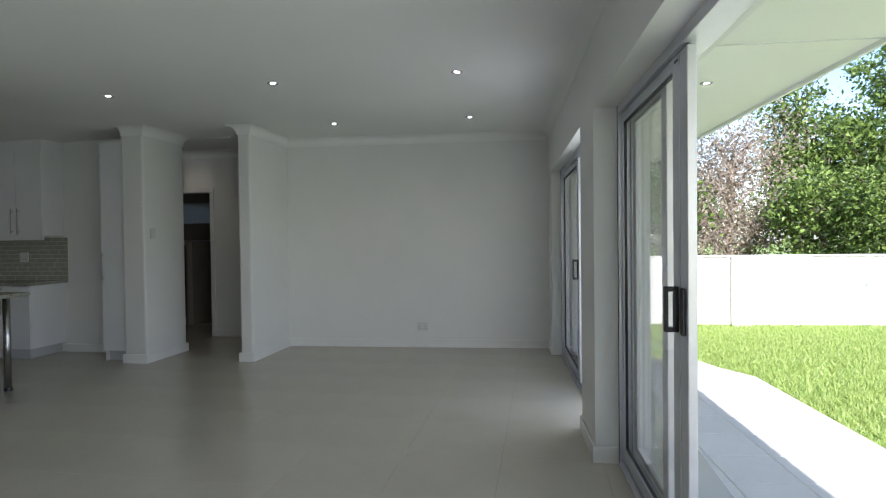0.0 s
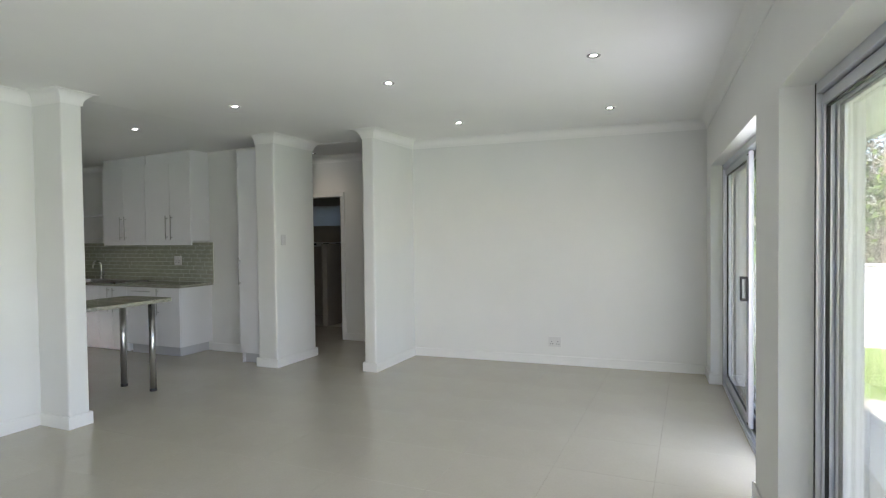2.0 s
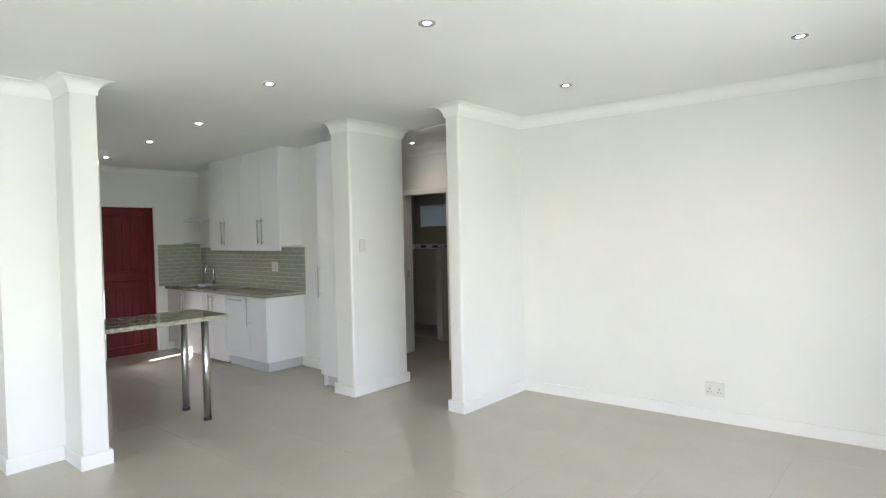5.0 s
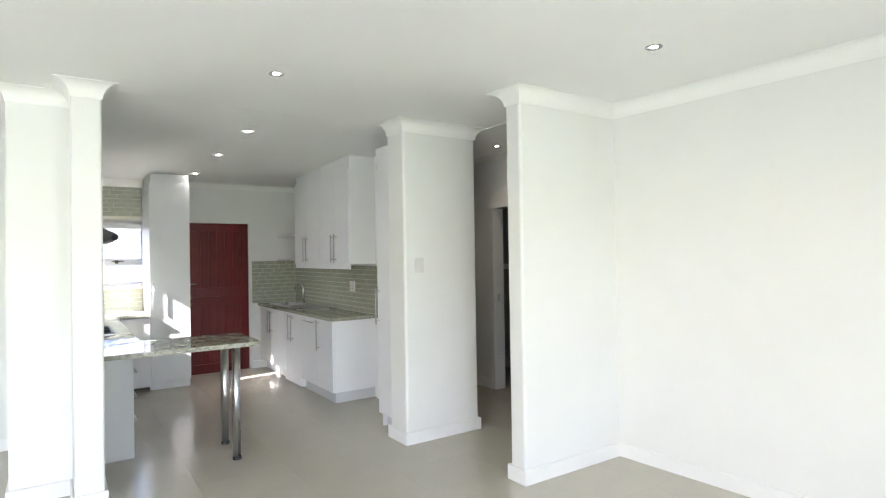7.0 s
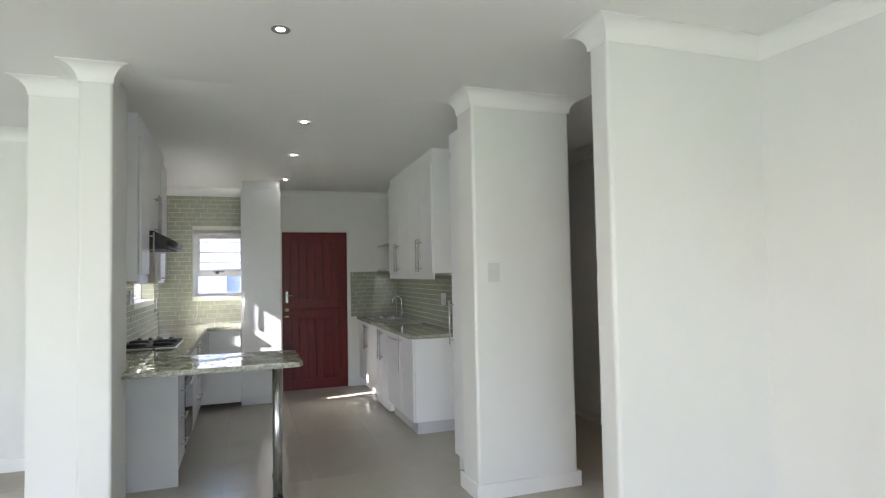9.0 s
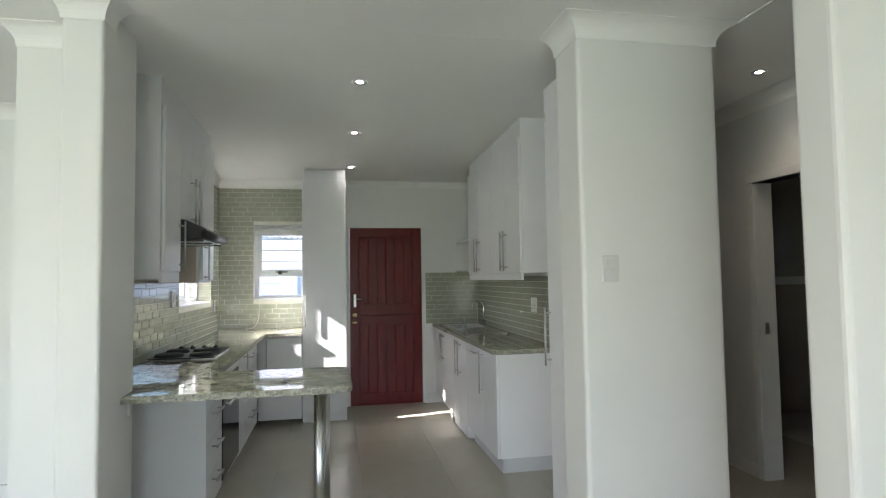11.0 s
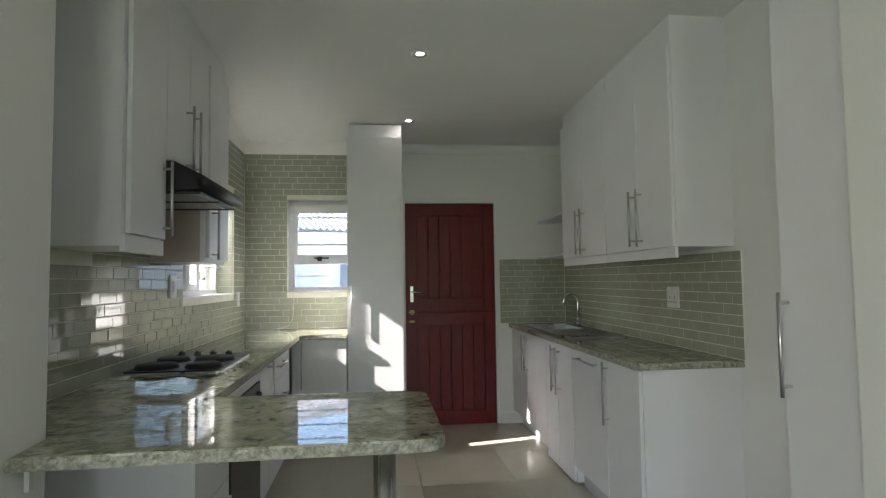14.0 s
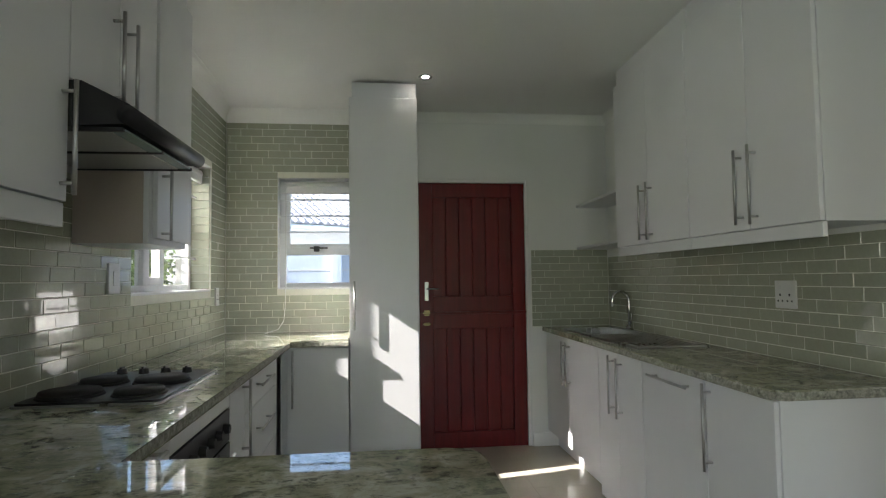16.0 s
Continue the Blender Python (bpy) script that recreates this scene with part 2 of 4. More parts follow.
def holed(x0, x1, y0, y1, z0, z1, holes, along, soft=0.012):
    """A wall from blocks round its openings: holes are (from, to, low, high) along x or y. Ends of blocks butt."""
    cuts = sorted({(x0 if along == "x" else y0), (x1 if along == "x" else y1), *[h[0] for h in holes], *[h[1] for h in holes]})
    bm = bmesh.new()
    for a, b in zip(cuts, cuts[1:]):
        runs = [(z0, z1)]
        for h in holes:
            if h[0] < b - 1e-6 and h[1] > a + 1e-6:
                runs = [r for lo, hi in runs for r in ((lo, min(hi, h[2])), (max(lo, h[3]), hi)) if r[1] - r[0] > 1e-4]
        for lo, hi in runs:
            if along == "x":
                add_box(bm, a, b, y0, y1, lo, hi)
            else:
                add_box(bm, x0, x1, a, b, lo, hi)
    bmesh.ops.remove_doubles(bm, verts=bm.verts, dist=1e-5)
    return bm


# ---- the plan, in metres ----
EAST, NORTH, SOUTH, WEST = 0.32, 7.02, -3.2, -8.06
KN, KS = 6.378, 3.522          # kitchen side walls
TOP = 2.60
D1, D2 = (4.10, 6.637), (-1.9, 3.52)   # sliding door openings along y
DOOR_TOP = 2.09
W1 = (3.892, 4.50, 1.19, 2.0)   # window in the back wall
W2 = (-7.70, -6.50, 1.19, 2.0)   # window over the hob side
RD = (4.895, 5.745, 0.0, 2.0)   # red door
# the garden front stands slightly askew to the kitchen
HOUSE = Matrix.Translation((-2.93, 7.02, 0)) @ Matrix.Rotation(radians(3.4), 4, "Z") @ Matrix.Translation((2.93, -7.02, 0))

# ---- structure ----
floor = structure("floor", prism([(-8.38, -3.6), (1.25, -3.6), (0.47, 9.8), (-8.38, 9.8)], "z", -0.2, -0.006), GROUT, "pale beige floor under large porcelain tiles", "floor")
ceiling_bm = prism([(-6.1, -3.6), (1.3, -3.6), (0.6, 9.8), (-6.1, 9.8)], "z", TOP, TOP + 0.12)
add_box(ceiling_bm, -8.38, -6.1, 3.29, 9.8, TOP, TOP + 0.12)
structure("ceiling", ceiling_bm, CEIL, "smooth white painted plasterboard ceiling", "ceiling")
wall_north = structure("wall_north", box(-2.98, EAST, NORTH, NORTH + 0.2, -0.006, TOP), PAINT, "plain white painted wall of the living room", "wall")
wall_east = structure("wall_east", holed(EAST, 0.65, SOUTH, NORTH + 0.2, -0.006, TOP, [(*D1, -1, DOOR_TOP), (*D2, -1, DOOR_TOP)], "y"), PAINT,
                      "thick white wall with two sliding door openings", "wall")
wing = structure("wall_wing", box(-3.075, -2.93, 6.085, 7.60, -0.006, TOP, 0.02, 3), PAINT, "short white wall beside the passage", "wall")
wall_north.matrix_world = wall_east.matrix_world = HOUSE
column = structure("wall_column", box(-4.34, -4.072, 5.862, 6.58, -0.006, TOP, 0.02, 3), PAINT, "white wall end beside the tall cupboard", "wall")
wall_kitchen_north = structure("wall_kitchen_north", box(WEST, -4.34, KN, 6.58, -0.006, TOP), PAINT, "white kitchen wall with a tiled splashback", "wall")
south_bm = holed(WEST, -4.63, 3.305, KS, -0.006, TOP, [W2], "x")
add_box(south_bm, -4.63, -4.56, 3.305, 3.637, -0.006, TOP)
wall_kitchen_south = structure("wall_kitchen_south", south_bm, PAINT, "white kitchen wall tiled round its window", "wall")
wall_west = structure("wall_west", holed(WEST - 0.2, WEST, 3.305, 7.9, -0.006, TOP, [W1, (RD[0], RD[1], -0.01, RD[3])], "y"), PAINT,
                      "white kitchen end wall with window and door", "wall")
pier = structure("wall_pier", box(-4.63, -4.216, 3.637, 3.80, -0.006, TOP, 0.015, 3), PAINT, "white square pier at the end of the kitchen wall", "wall")
structure("wall_dining_west", box(-6.1, -5.9, SOUTH, 3.305, -0.006, TOP), PAINT, "plain white side wall", "wall")
structure("wall_south", box(-6.1, 1.3, SOUTH - 0.2, SOUTH, -0.006, TOP), PAINT, "plain white rear wall", "wall")
structure("wall_hall_north", holed(-8.06, -3.075, 7.60, 7.72, -0.006, TOP, [(-5.07, -4.36, -0.01, 2.02)], "x"), PAINT, "white passage wall with a doorway", "wall")
bm = box(-6.7, -3.2, 9.5, 9.62, -0.006, 1.657)
add_box(bm, -6.7, -3.2, 9.5, 9.62, 2.02, TOP)
add_box(bm, -6.7, -6.56, 9.5, 9.62, 1.657, 2.02)
add_box(bm, -5.38, -3.2, 9.5, 9.62, 1.657, 2.02)
structure("wall_bathroom_north", bm, BATH, "grey-beige tiled bathroom wall", "wall")
structure("wall_bathroom_west", box(-6.82, -6.7, 7.72, 9.62, -0.006, TOP), BATH, "grey-beige tiled bathroom wall", "wall")
structure("wall_bathroom_east", box(-3.2, -3.08, 7.72, 9.62, -0.006, TOP), BATH, "grey-beige tiled bathroom wall", "wall")
roof_bm = box(-6.1, 2.0, -4.0, 10.3, TOP + 0.14, TOP + 0.3)
add_box(roof_bm, -8.9, -6.1, 2.74, 10.3, TOP + 0.14, TOP + 0.3)
structure("roof", roof_bm, CEIL, "flat roof slab over the house", "roof")
structure("eave_east", box(0.65, 1.92, -4.0, 8.6, 2.43, 2.5), CEIL, "white boarded soffit over the patio", "soffit").matrix_world = HOUSE
# unseen eave, added to limit the top of the kitchen sun patch
structure("eave_south", box(-8.9, -6.1, 2.74, 3.305, 2.43, 2.5), CEIL, "unseen white soffit added to trim sun at the kitchen window", "soffit")


# ---- trims ----
def baseboard(x0, x1, y0, y1, turn=Matrix()):
    bm = box(x0, x1, y0, y1, -0.004, 0.1)
    top = [e for e in bm.edges if all(v.co.z > 0.09 for v in e.verts)]
    bmesh.ops.bevel(bm, geom=top, offset=0.008, segments=2, profile=0.5, affect="EDGES")
    structure("baseboard", bm, TRIM, "white painted baseboard along the wall foot", "baseboard").matrix_world = turn


B = 0.016
baseboard(-2.93, EAST, NORTH - B, NORTH, HOUSE)
baseboard(EAST - B, EAST, D1[1] - B, NORTH - B, HOUSE)
baseboard(EAST, 0.42, D1[1] - B, D1[1], HOUSE)
baseboard(EAST - B, EAST, D2[1] - B, D1[0] + B, HOUSE)
baseboard(EAST, 0.45, D2[1] - B, D2[1], HOUSE)
baseboard(EAST, 0.42, D1[0], D1[0] + B, HOUSE)
baseboard(-3.075 - B, -2.93 + B, 6.085 - B, 6.085)
baseboard(-2.93, -2.93 + B, 6.085, NORTH - B)
baseboard(-3.075 - B, -3.075, 6.085, 7.60)
baseboard(-4.072, -4.072 + B, 5.862, 6.58)
baseboard(-4.34 - B, -4.072 + B, 5.862 - B, 5.862)
baseboard(-4.40, -4.072 + B, 6.58, 6.58 + B)
baseboard(-4.216, -4.216 + B, 3.637 - B, 3.80 + B)
baseboard(-4.56, -4.216, 3.637 - B, 3.637)
baseboard(-4.50, -4.216, 3.80, 3.80 + B)
baseboard(-4.56, -4.56 + B, 3.305, 3.637 - B)
baseboard(-5.9, -4.56 + B, 3.305 - B, 3.305)
baseboard(-5.9, -5.9 + B, SOUTH, 3.305 - B)
baseboard(WEST, WEST + B, 5.755, 5.95)
baseboard(-5.55, -4.66, KN - B, KN)
baseboard(-4.30, -3.075 - B, 7.60 - B, 7.60)
baseboard(-6.4, -5.13, 7.60 - B, 7.60)


def cornice(along, a, b, wall, way, top=TOP, high=0.095, deep=0.088, m0=0, m1=0, turn=Matrix()):
    """A coved cornice along a wall face. m0, m1: +1 where the end turns an outer corner, -1 an inner one, 0 square."""
    outline = [(0, 0), (0, -high), (0.004, -high)]
    for k in range(9):
        t = k / 8 * math.pi / 2
        outline.append((0.005 + (deep - 0.009) * (1 - math.cos(t)), -high + 0.003 + (high - 0.008) * math.sin(t)))
    outline += [(deep, -0.004), (deep, 0)]
    bm = bmesh.new()
    rows = []
    for end, m in ((a, -m0), (b, m1)):
        row = []
        for d, z in outline:
            u, v = end + m * d, wall + way * d
            row.append(bm.verts.new((u, v, top + z) if along == "x" else (v, u, top + z)))
        rows.append(row)
    n = len(outline)
    for i in range(n):
        bm.faces.new((rows[0][i], rows[0][(i + 1) % n], rows[1][(i + 1) % n], rows[1][i]))
    bm.faces.new(rows[0][::-1])
    bm.faces.new(rows[1])
    structure("cornice", bm, CEIL, "white coved plaster cornice under the ceiling", "cornice").matrix_world = turn


cornice("x", -2.95, EAST, NORTH, -1, m0=-1, m1=-1, turn=HOUSE)
cornice("y", SOUTH, NORTH, EAST, -1, m1=-1, turn=HOUSE)
cornice("y", 6.085, NORTH, -2.93, 1, m0=1, m1=-1)
cornice("x", -3.075, -2.93, 6.085, -1, m0=1, m1=1)
cornice("y", 6.085, 7.60, -3.075, -1, m0=1, m1=-1)
cornice("y", 5.862, 6.58, -4.072, 1, m0=1, m1=1)
cornice("x", -4.335, -4.072, 5.862, -1, m1=1)
cornice("x", -6.4, -4.072, 6.58, 1, m1=1)
cornice("x", -6.4, -3.075, 7.60, -1, m1=-1)
cornice("y", 3.637, 3.80, -4.216, 1, m0=1, m1=1)
cornice("x", -4.56, -4.216, 3.637, -1, m0=-1, m1=1)
cornice("x", -4.335, -4.216, 3.80, 1, m1=1)
cornice("y", 3.305, 3.637, -4.56, 1, m0=1, m1=-1)
cornice("x", -5.9, -4.56, 3.305, -1, m0=-1, m1=1)
cornice("y", SOUTH, 3.305, -5.9, 1, m1=-1)
KTOP = 2.52
structure("ceiling_kitchen", prism([(WEST, 2.5), (WEST, TOP - 0.0005), (-4.345, TOP - 0.0005), (-4.345, TOP - 0.001)], "y", KS - 0.02, KN + 0.02), CEIL, "white painted kitchen ceiling, slightly lower", "ceiling")
cornice("y", KS, 4.435, WEST, 1, KTOP, 0.12, m0=-1)
cornice("y", 4.865, KN, WEST, 1, KTOP, 0.09, m1=-1)
cornice("x", WEST, -6.41, KS, 1, KTOP, 0.12, m0=-1)
cornice("x", WEST, -7.18, KN, -1, KTOP, 0.09, m0=-1)
structure("trim_ceiling_hatch", box(-4.02, -3.5, 6.65, 6.67, TOP - 0.006, TOP), TRIM, "thin white batten of a ceiling hatch", "trim")


# ---- ceiling lights ----
def downlight(x, y, z, hot=True):
    ob = thing("ceiling_light", "small round recessed ceiling light switched on", "ceiling light", "recessed ceiling lights", place=(x, y, z))
    ring = bmesh.new()
    outline = [(0.0185, -0.0006), (0.030, -0.004), (0.040, -0.006), (0.044, -0.004), (0.045, 0.0), (0.0185, 0.0)]
    n = 28
    loops = [[ring.verts.new((r * math.cos(2 * math.pi * k / n), r * math.sin(2 * math.pi * k / n), h)) for k in range(n)] for r, h in outline]
    for i in range(len(outline)):
        lo, hi = loops[i], loops[(i + 1) % len(outline)]
        for k in range(n):
            ring.faces.new((lo[k], lo[(k + 1) % n], hi[(k + 1) % n], hi[k]))
    part("ring", ring, DARK_RING, ob, "grey satin metal ring", True)
    lens = bmesh.new()
    bmesh.ops.create_cone(lens, cap_ends=True, segments=24, radius1=0.017, radius2=0.019, depth=0.0016, matrix=Matrix.Translation((0, 0, -0.0010)))
    part("lens", lens, GLOW, ob, "glowing lamp lens")
    return ob


first_light = downlight(-3.458, 4.647, TOP)
for x, y, z in ((-1.898, 4.57, TOP), (-0.403, 4.573, TOP), (-1.993, 6.20, TOP), (-0.508, 6.198, TOP), (-5.03, 4.905, 2.581), (-6.12, 4.91, 2.5515), (-7.34, 4.915, 2.5185),
                (-4.57, 7.25, TOP), (1.40, 4.65, 2.43), (1.28, 6.9, 2.43)):
    copy_thing(first_light, pose(x, y, z))


# ---- sliding doors ----
def sliding_door(name, lo, hi, x, label, inner, outer, wide=False):
    """A two-track aluminium door; both leaves are pushed to the far end. inner, outer: the run of each leaf along y. wide: a double lock stile."""
    deep = 0.10
    ob = thing(name, label, "sliding door", kind="structure")
    ob.matrix_world = HOUSE
    top = DOOR_TOP
    part("side_frame", box(x - 0.02, x + deep, hi - 0.03, hi, 0.0, top, 0.003), ALU, ob)
    part("seal", box(x - 0.023, x - 0.0205, hi - 0.028, hi - 0.018, 0.0, top), BLACK, ob, "black rubber seal")
    part("side_frame", box(x - 0.02, x + deep, lo, lo + 0.03, 0.0, top, 0.003), ALU, ob)
    head = box(x - 0.02, x + deep, lo + 0.03, hi - 0.03, top - 0.045, top, 0.003)
    part("head_track", head, ALU, ob)
    sill = box(x - 0.025, x + deep + 0.004, lo + 0.03, hi - 0.03, 0.0, 0.012, 0.002)
    for d in (-0.012, 0.018, 0.05, 0.08):
        add_box(sill, x + d, x + d + 0.006, lo + 0.03, hi - 0.03, 0.012, 0.03)
    part("floor_track", sill, ALU, ob)
    for k, (off, a, b) in enumerate([(0.0, *inner), (0.052, *outer)]):
        x0, x1 = x + off, x + off + 0.036
        leaf = box(x0, x1, a, a + 0.085, 0.03, top - 0.05, 0.004)
        if wide and k == 0:
            part("lock_stile", box(x0, x1, a - 0.098, a - 0.012, 0.03, top - 0.05, 0.004), ALU, ob)
            part("stile_seal", box(x0 + 0.004, x1 - 0.004, a - 0.0118, a - 0.0002, 0.03, top - 0.05), BLACK, ob, "black rubber seal")
            part("outer_handle", box(x0 - 0.014, x0 - 0.0005, a - 0.075, a - 0.042, 0.955, 1.135, 0.004), BLACK, ob, "black handle plate")
        add_box(leaf, x0, x1, b - 0.028, b, 0.03, top - 0.05, 0.004)
        add_box(leaf, x0, x1, a + 0.085, b - 0.028, 0.03, 0.105, 0.004)
        add_box(leaf, x0, x1, a + 0.085, b - 0.028, top - 0.10, top - 0.05, 0.004)
        panel = part("leaf", leaf, ALU, ob)
        gasket = box(x0 + 0.008, x1 - 0.008, a + 0.085, a + 0.092, 0.105, top - 0.10)
        add_box(gasket, x0 + 0.008, x1 - 0.008, b - 0.033, b - 0.028, 0.105, top - 0.10)
        add_box(gasket, x0 + 0.008, x1 - 0.008, a + 0.092, b - 0.033, 0.105, 0.112)
        add_box(gasket, x0 + 0.008, x1 - 0.008, a + 0.092, b - 0.033, top - 0.107, top - 0.10)
        part("gasket", gasket, BLACK, panel, "thin black rubber seal")
        pane = part("pane", box(x0 + 0.015, x0 + 0.021, a + 0.085, b - 0.028, 0.105, top - 0.10), GLASS, panel, "clear glass pane")
        pane.visible_shadow = False
        if k == 0:
            pull = box(x0 - 0.014, x0 - 0.001, a + 0.006, a + 0.048, 0.955, 1.135, 0.004)
            part("back_plate", pull, BLACK, panel, "black lock plate")
            grip = bmesh.new()
            add_box(grip, x0 - 0.052, x0 - 0.038, a + 0.012, a + 0.042, 0.955, 1.135, 0.005)
            add_box(grip, x0 - 0.052, x0 - 0.014, a + 0.012, a + 0.042, 0.955, 0.975, 0.005)
            add_box(grip, x0 - 0.052, x0 - 0.014, a + 0.012, a + 0.042, 1.115, 1.135, 0.005)
            part("handle", grip, BLACK, panel, "black pull handle")
            for z in (top - 0.075, 0.06):
                screws = bmesh.new()
                for d in (0.015, 0.04):
                    add_rod(screws, (x0 - 0.004, a + d, z), (x0 + 0.001, a + d, z), 0.006, sides=10)
                part("screw", screws, BLACK, panel)
        elif not wide:
            part("outer_handle", box(x0 + 0.010, x1 + 0.004, a - 0.012, a - 0.0005, 0.955, 1.135, 0.004), BLACK, panel, "black outer handle")
    return ob


sliding_door("door_1", D1[0], D1[1], 0.445, "aluminium framed glass sliding door standing half open", (5.24, 6.602), (5.11, 6.46))
sliding_door("door_2", D2[0], D2[1], 0.475, "aluminium framed glass sliding door slid open to the patio", (2.39, 3.485), (2.74, 3.48), True)


# ---- faces of cupboards ----
def facing_box(way, front, u0, u1, d0, d1, z0, z1, bevel=0.0):
    """A box in front of a face: u along it, d out from it."""
    if way == "-y":
        return box(u0, u1, front - d1, front - d0, z0, z1, bevel)
    if way == "+y":
        return box(u0, u1, front + d0, front + d1, z0, z1, bevel)
    return box(front + d0, front + d1, u0, u1, z0, z1, bevel)


def on_face(way, front, u, d, z):
    return {"-y": (u, front - d, z), "+y": (u, front + d, z), "+x": (front + d, u, z)}[way]


def bar_handle(parent, way, front, u, z, length=0.32, upright=True):
    """A steel bar on two posts."""
    bm = bmesh.new()
    h = length / 2
    ends = [(u, z - h), (u, z + h)] if upright else [(u - h, z), (u + h, z)]
    add_rod(bm, on_face(way, front, ends[0][0], 0.034, ends[0][1]), on_face(way, front, ends[1][0], 0.034, ends[1][1]), 0.006, sides=12)
    for s in (-0.8, 0.8):
        pu, pz = (u, z + s * h) if upright else (u + s * h, z)
        add_rod(bm, on_face(way, front, pu, 0.0, pz), on_face(way, front, pu, 0.034, pz), 0.005, sides=10)
    part("handle", bm, STEEL, parent, "brushed steel bar handle", True)


def cabinet(name, label, way, front, back, u0, u1, z0, z1, fronts, group=""):
    """fronts: (u0, u1, z0, z1, handle) with handle (u, z, length, upright) or None. The carcass lies behind the front plane."""
    ob = thing(name, label, "cabinet", group)
    body = {"-y": lambda: box(u0, u1, front + 0.001, back, z0, z1, 0.0015), "+y": lambda: box(u0, u1, back, front - 0.001, z0, z1, 0.0015),
            "+x": lambda: box(back, front - 0.001, u0, u1, z0, z1, 0.0015)}[way]()
    part("body", body, BOARD, ob)
    for a, b, lo, hi, handle in fronts:
        kind = "door" if handle is None or handle[3] else "drawer_front"
        leaf = part(kind, facing_box(way, front, a + 0.0018, b - 0.0018, 0.0015, 0.0195, lo + 0.0018, hi - 0.0018, 0.002), BOARD, ob)
        if handle:
            bar_handle(leaf, way, front + (-0.0195 if way == "-y" else 0.0195), *handle)
    return ob


# north run
NB = 5.888
BASE = "white kitchen base cabinet with steel bar handles under granite"
cabinet("base_cabinet", BASE, "-y", NB, KN, -8.045, -7.032, 0.12, 0.85,
        [(-8.045, -7.56, 0.12, 0.845, (-7.60, 0.675, 0.29, True)), (-7.56, -7.032, 0.12, 0.845, (-7.52, 0.675, 0.29, True))], "north base cabinets")
cabinet("base_cabinet", "white base cabinet with doors reaching down to the floor", "-y", NB, KN, -7.03, -6.484, 0.015, 0.85,
        [(-7.03, -6.765, 0.02, 0.845, (-6.815, 0.675, 0.31, True)), (-6.765, -6.484, 0.02, 0.845, (-6.715, 0.67, 0.31, True))], "north base cabinets")
cabinet("base_cabinet", "white base cabinet with a horizontal steel bar handle", "-y", NB, KN, -6.482, -5.952, 0.12, 0.85,
        [(-6.482, -5.952, 0.12, 0.845, (-6.2, 0.80, 0.33, False))], "north base cabinets")
cabinet("base_cabinet", BASE, "-y", NB, KN, -5.95, -5.56, 0.12, 0.85,
        [(-5.95, -5.56, 0.12, 0.845, (-5.915, 0.675, 0.33, True))], "north base cabinets")
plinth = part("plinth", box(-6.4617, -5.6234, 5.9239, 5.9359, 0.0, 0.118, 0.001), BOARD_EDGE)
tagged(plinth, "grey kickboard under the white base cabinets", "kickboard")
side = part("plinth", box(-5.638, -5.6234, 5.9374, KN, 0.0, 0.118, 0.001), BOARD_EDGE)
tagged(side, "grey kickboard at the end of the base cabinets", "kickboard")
tagged(part("plinth", box(-8.045, -7.0322, 5.9478, 5.9598, 0.0, 0.118, 0.001), BOARD), "white kickboard under the sink cabinet", "kickboard")

UPPER = "white wall cabinet with pairs of steel bar handles"
NU = 6.085
for a, m, b in ((-7.175, -6.765, -6.362), (-6.36, -5.92, -5.565)):
    up = cabinet("wall_cabinet", UPPER, "-y", NU, KN, a, b, 1.4272, 2.42,
                 [(a, m, 1.4272, 2.42, (m - 0.042, 1.60, 0.30, True)), (m, b, 1.4272, 2.42, (m + 0.045, 1.60, 0.31, True))], "north wall cabinets")
    part("light_rail", box(a, b, NU - 0.012, NU + 0.006, 1.375, 1.4255, 0.002), BOARD, up)
    part("top_filler", box(a, b - 0.012, NU + 0.004, KN, 2.4213, 2.575, 0.001), BOARD, up)
shelf = thing("corner_shelf", "white open corner shelf beside the wall cabinets", "shelf")
for z in (1.464, 1.785):
    curve = [(-7.178, 6.095)] + [(-7.178 - (k / 8) * 0.872, 6.095 + 0.03 * math.sin(k / 8 * math.pi / 2)) for k in range(1, 9)] + [(-8.05, 6.3731), (-7.178, 6.3731)]
    part("shelf_board", prism(curve, "z", z, z + 0.018), BOARD, shelf)


def rounded(points, n=7):
    """An outline whose points (x, y, radius) are rounded."""
    out = []
    k = len(points)
    for i, (x, y, r) in enumerate(points):
        p = Vector((x, y))
        if not r:
            out.append((x, y))
            continue
        a = (Vector(points[i - 1][:2]) - p).normalized()
        b = (Vector(points[(i + 1) % k][:2]) - p).normalized()
        for s in range(n + 1):
            t = s / n
            q = (p + a * r) * (1 - t) ** 2 + p * 2 * t * (1 - t) + (p + b * r) * t ** 2
            out.append((q.x, q.y))
    return out


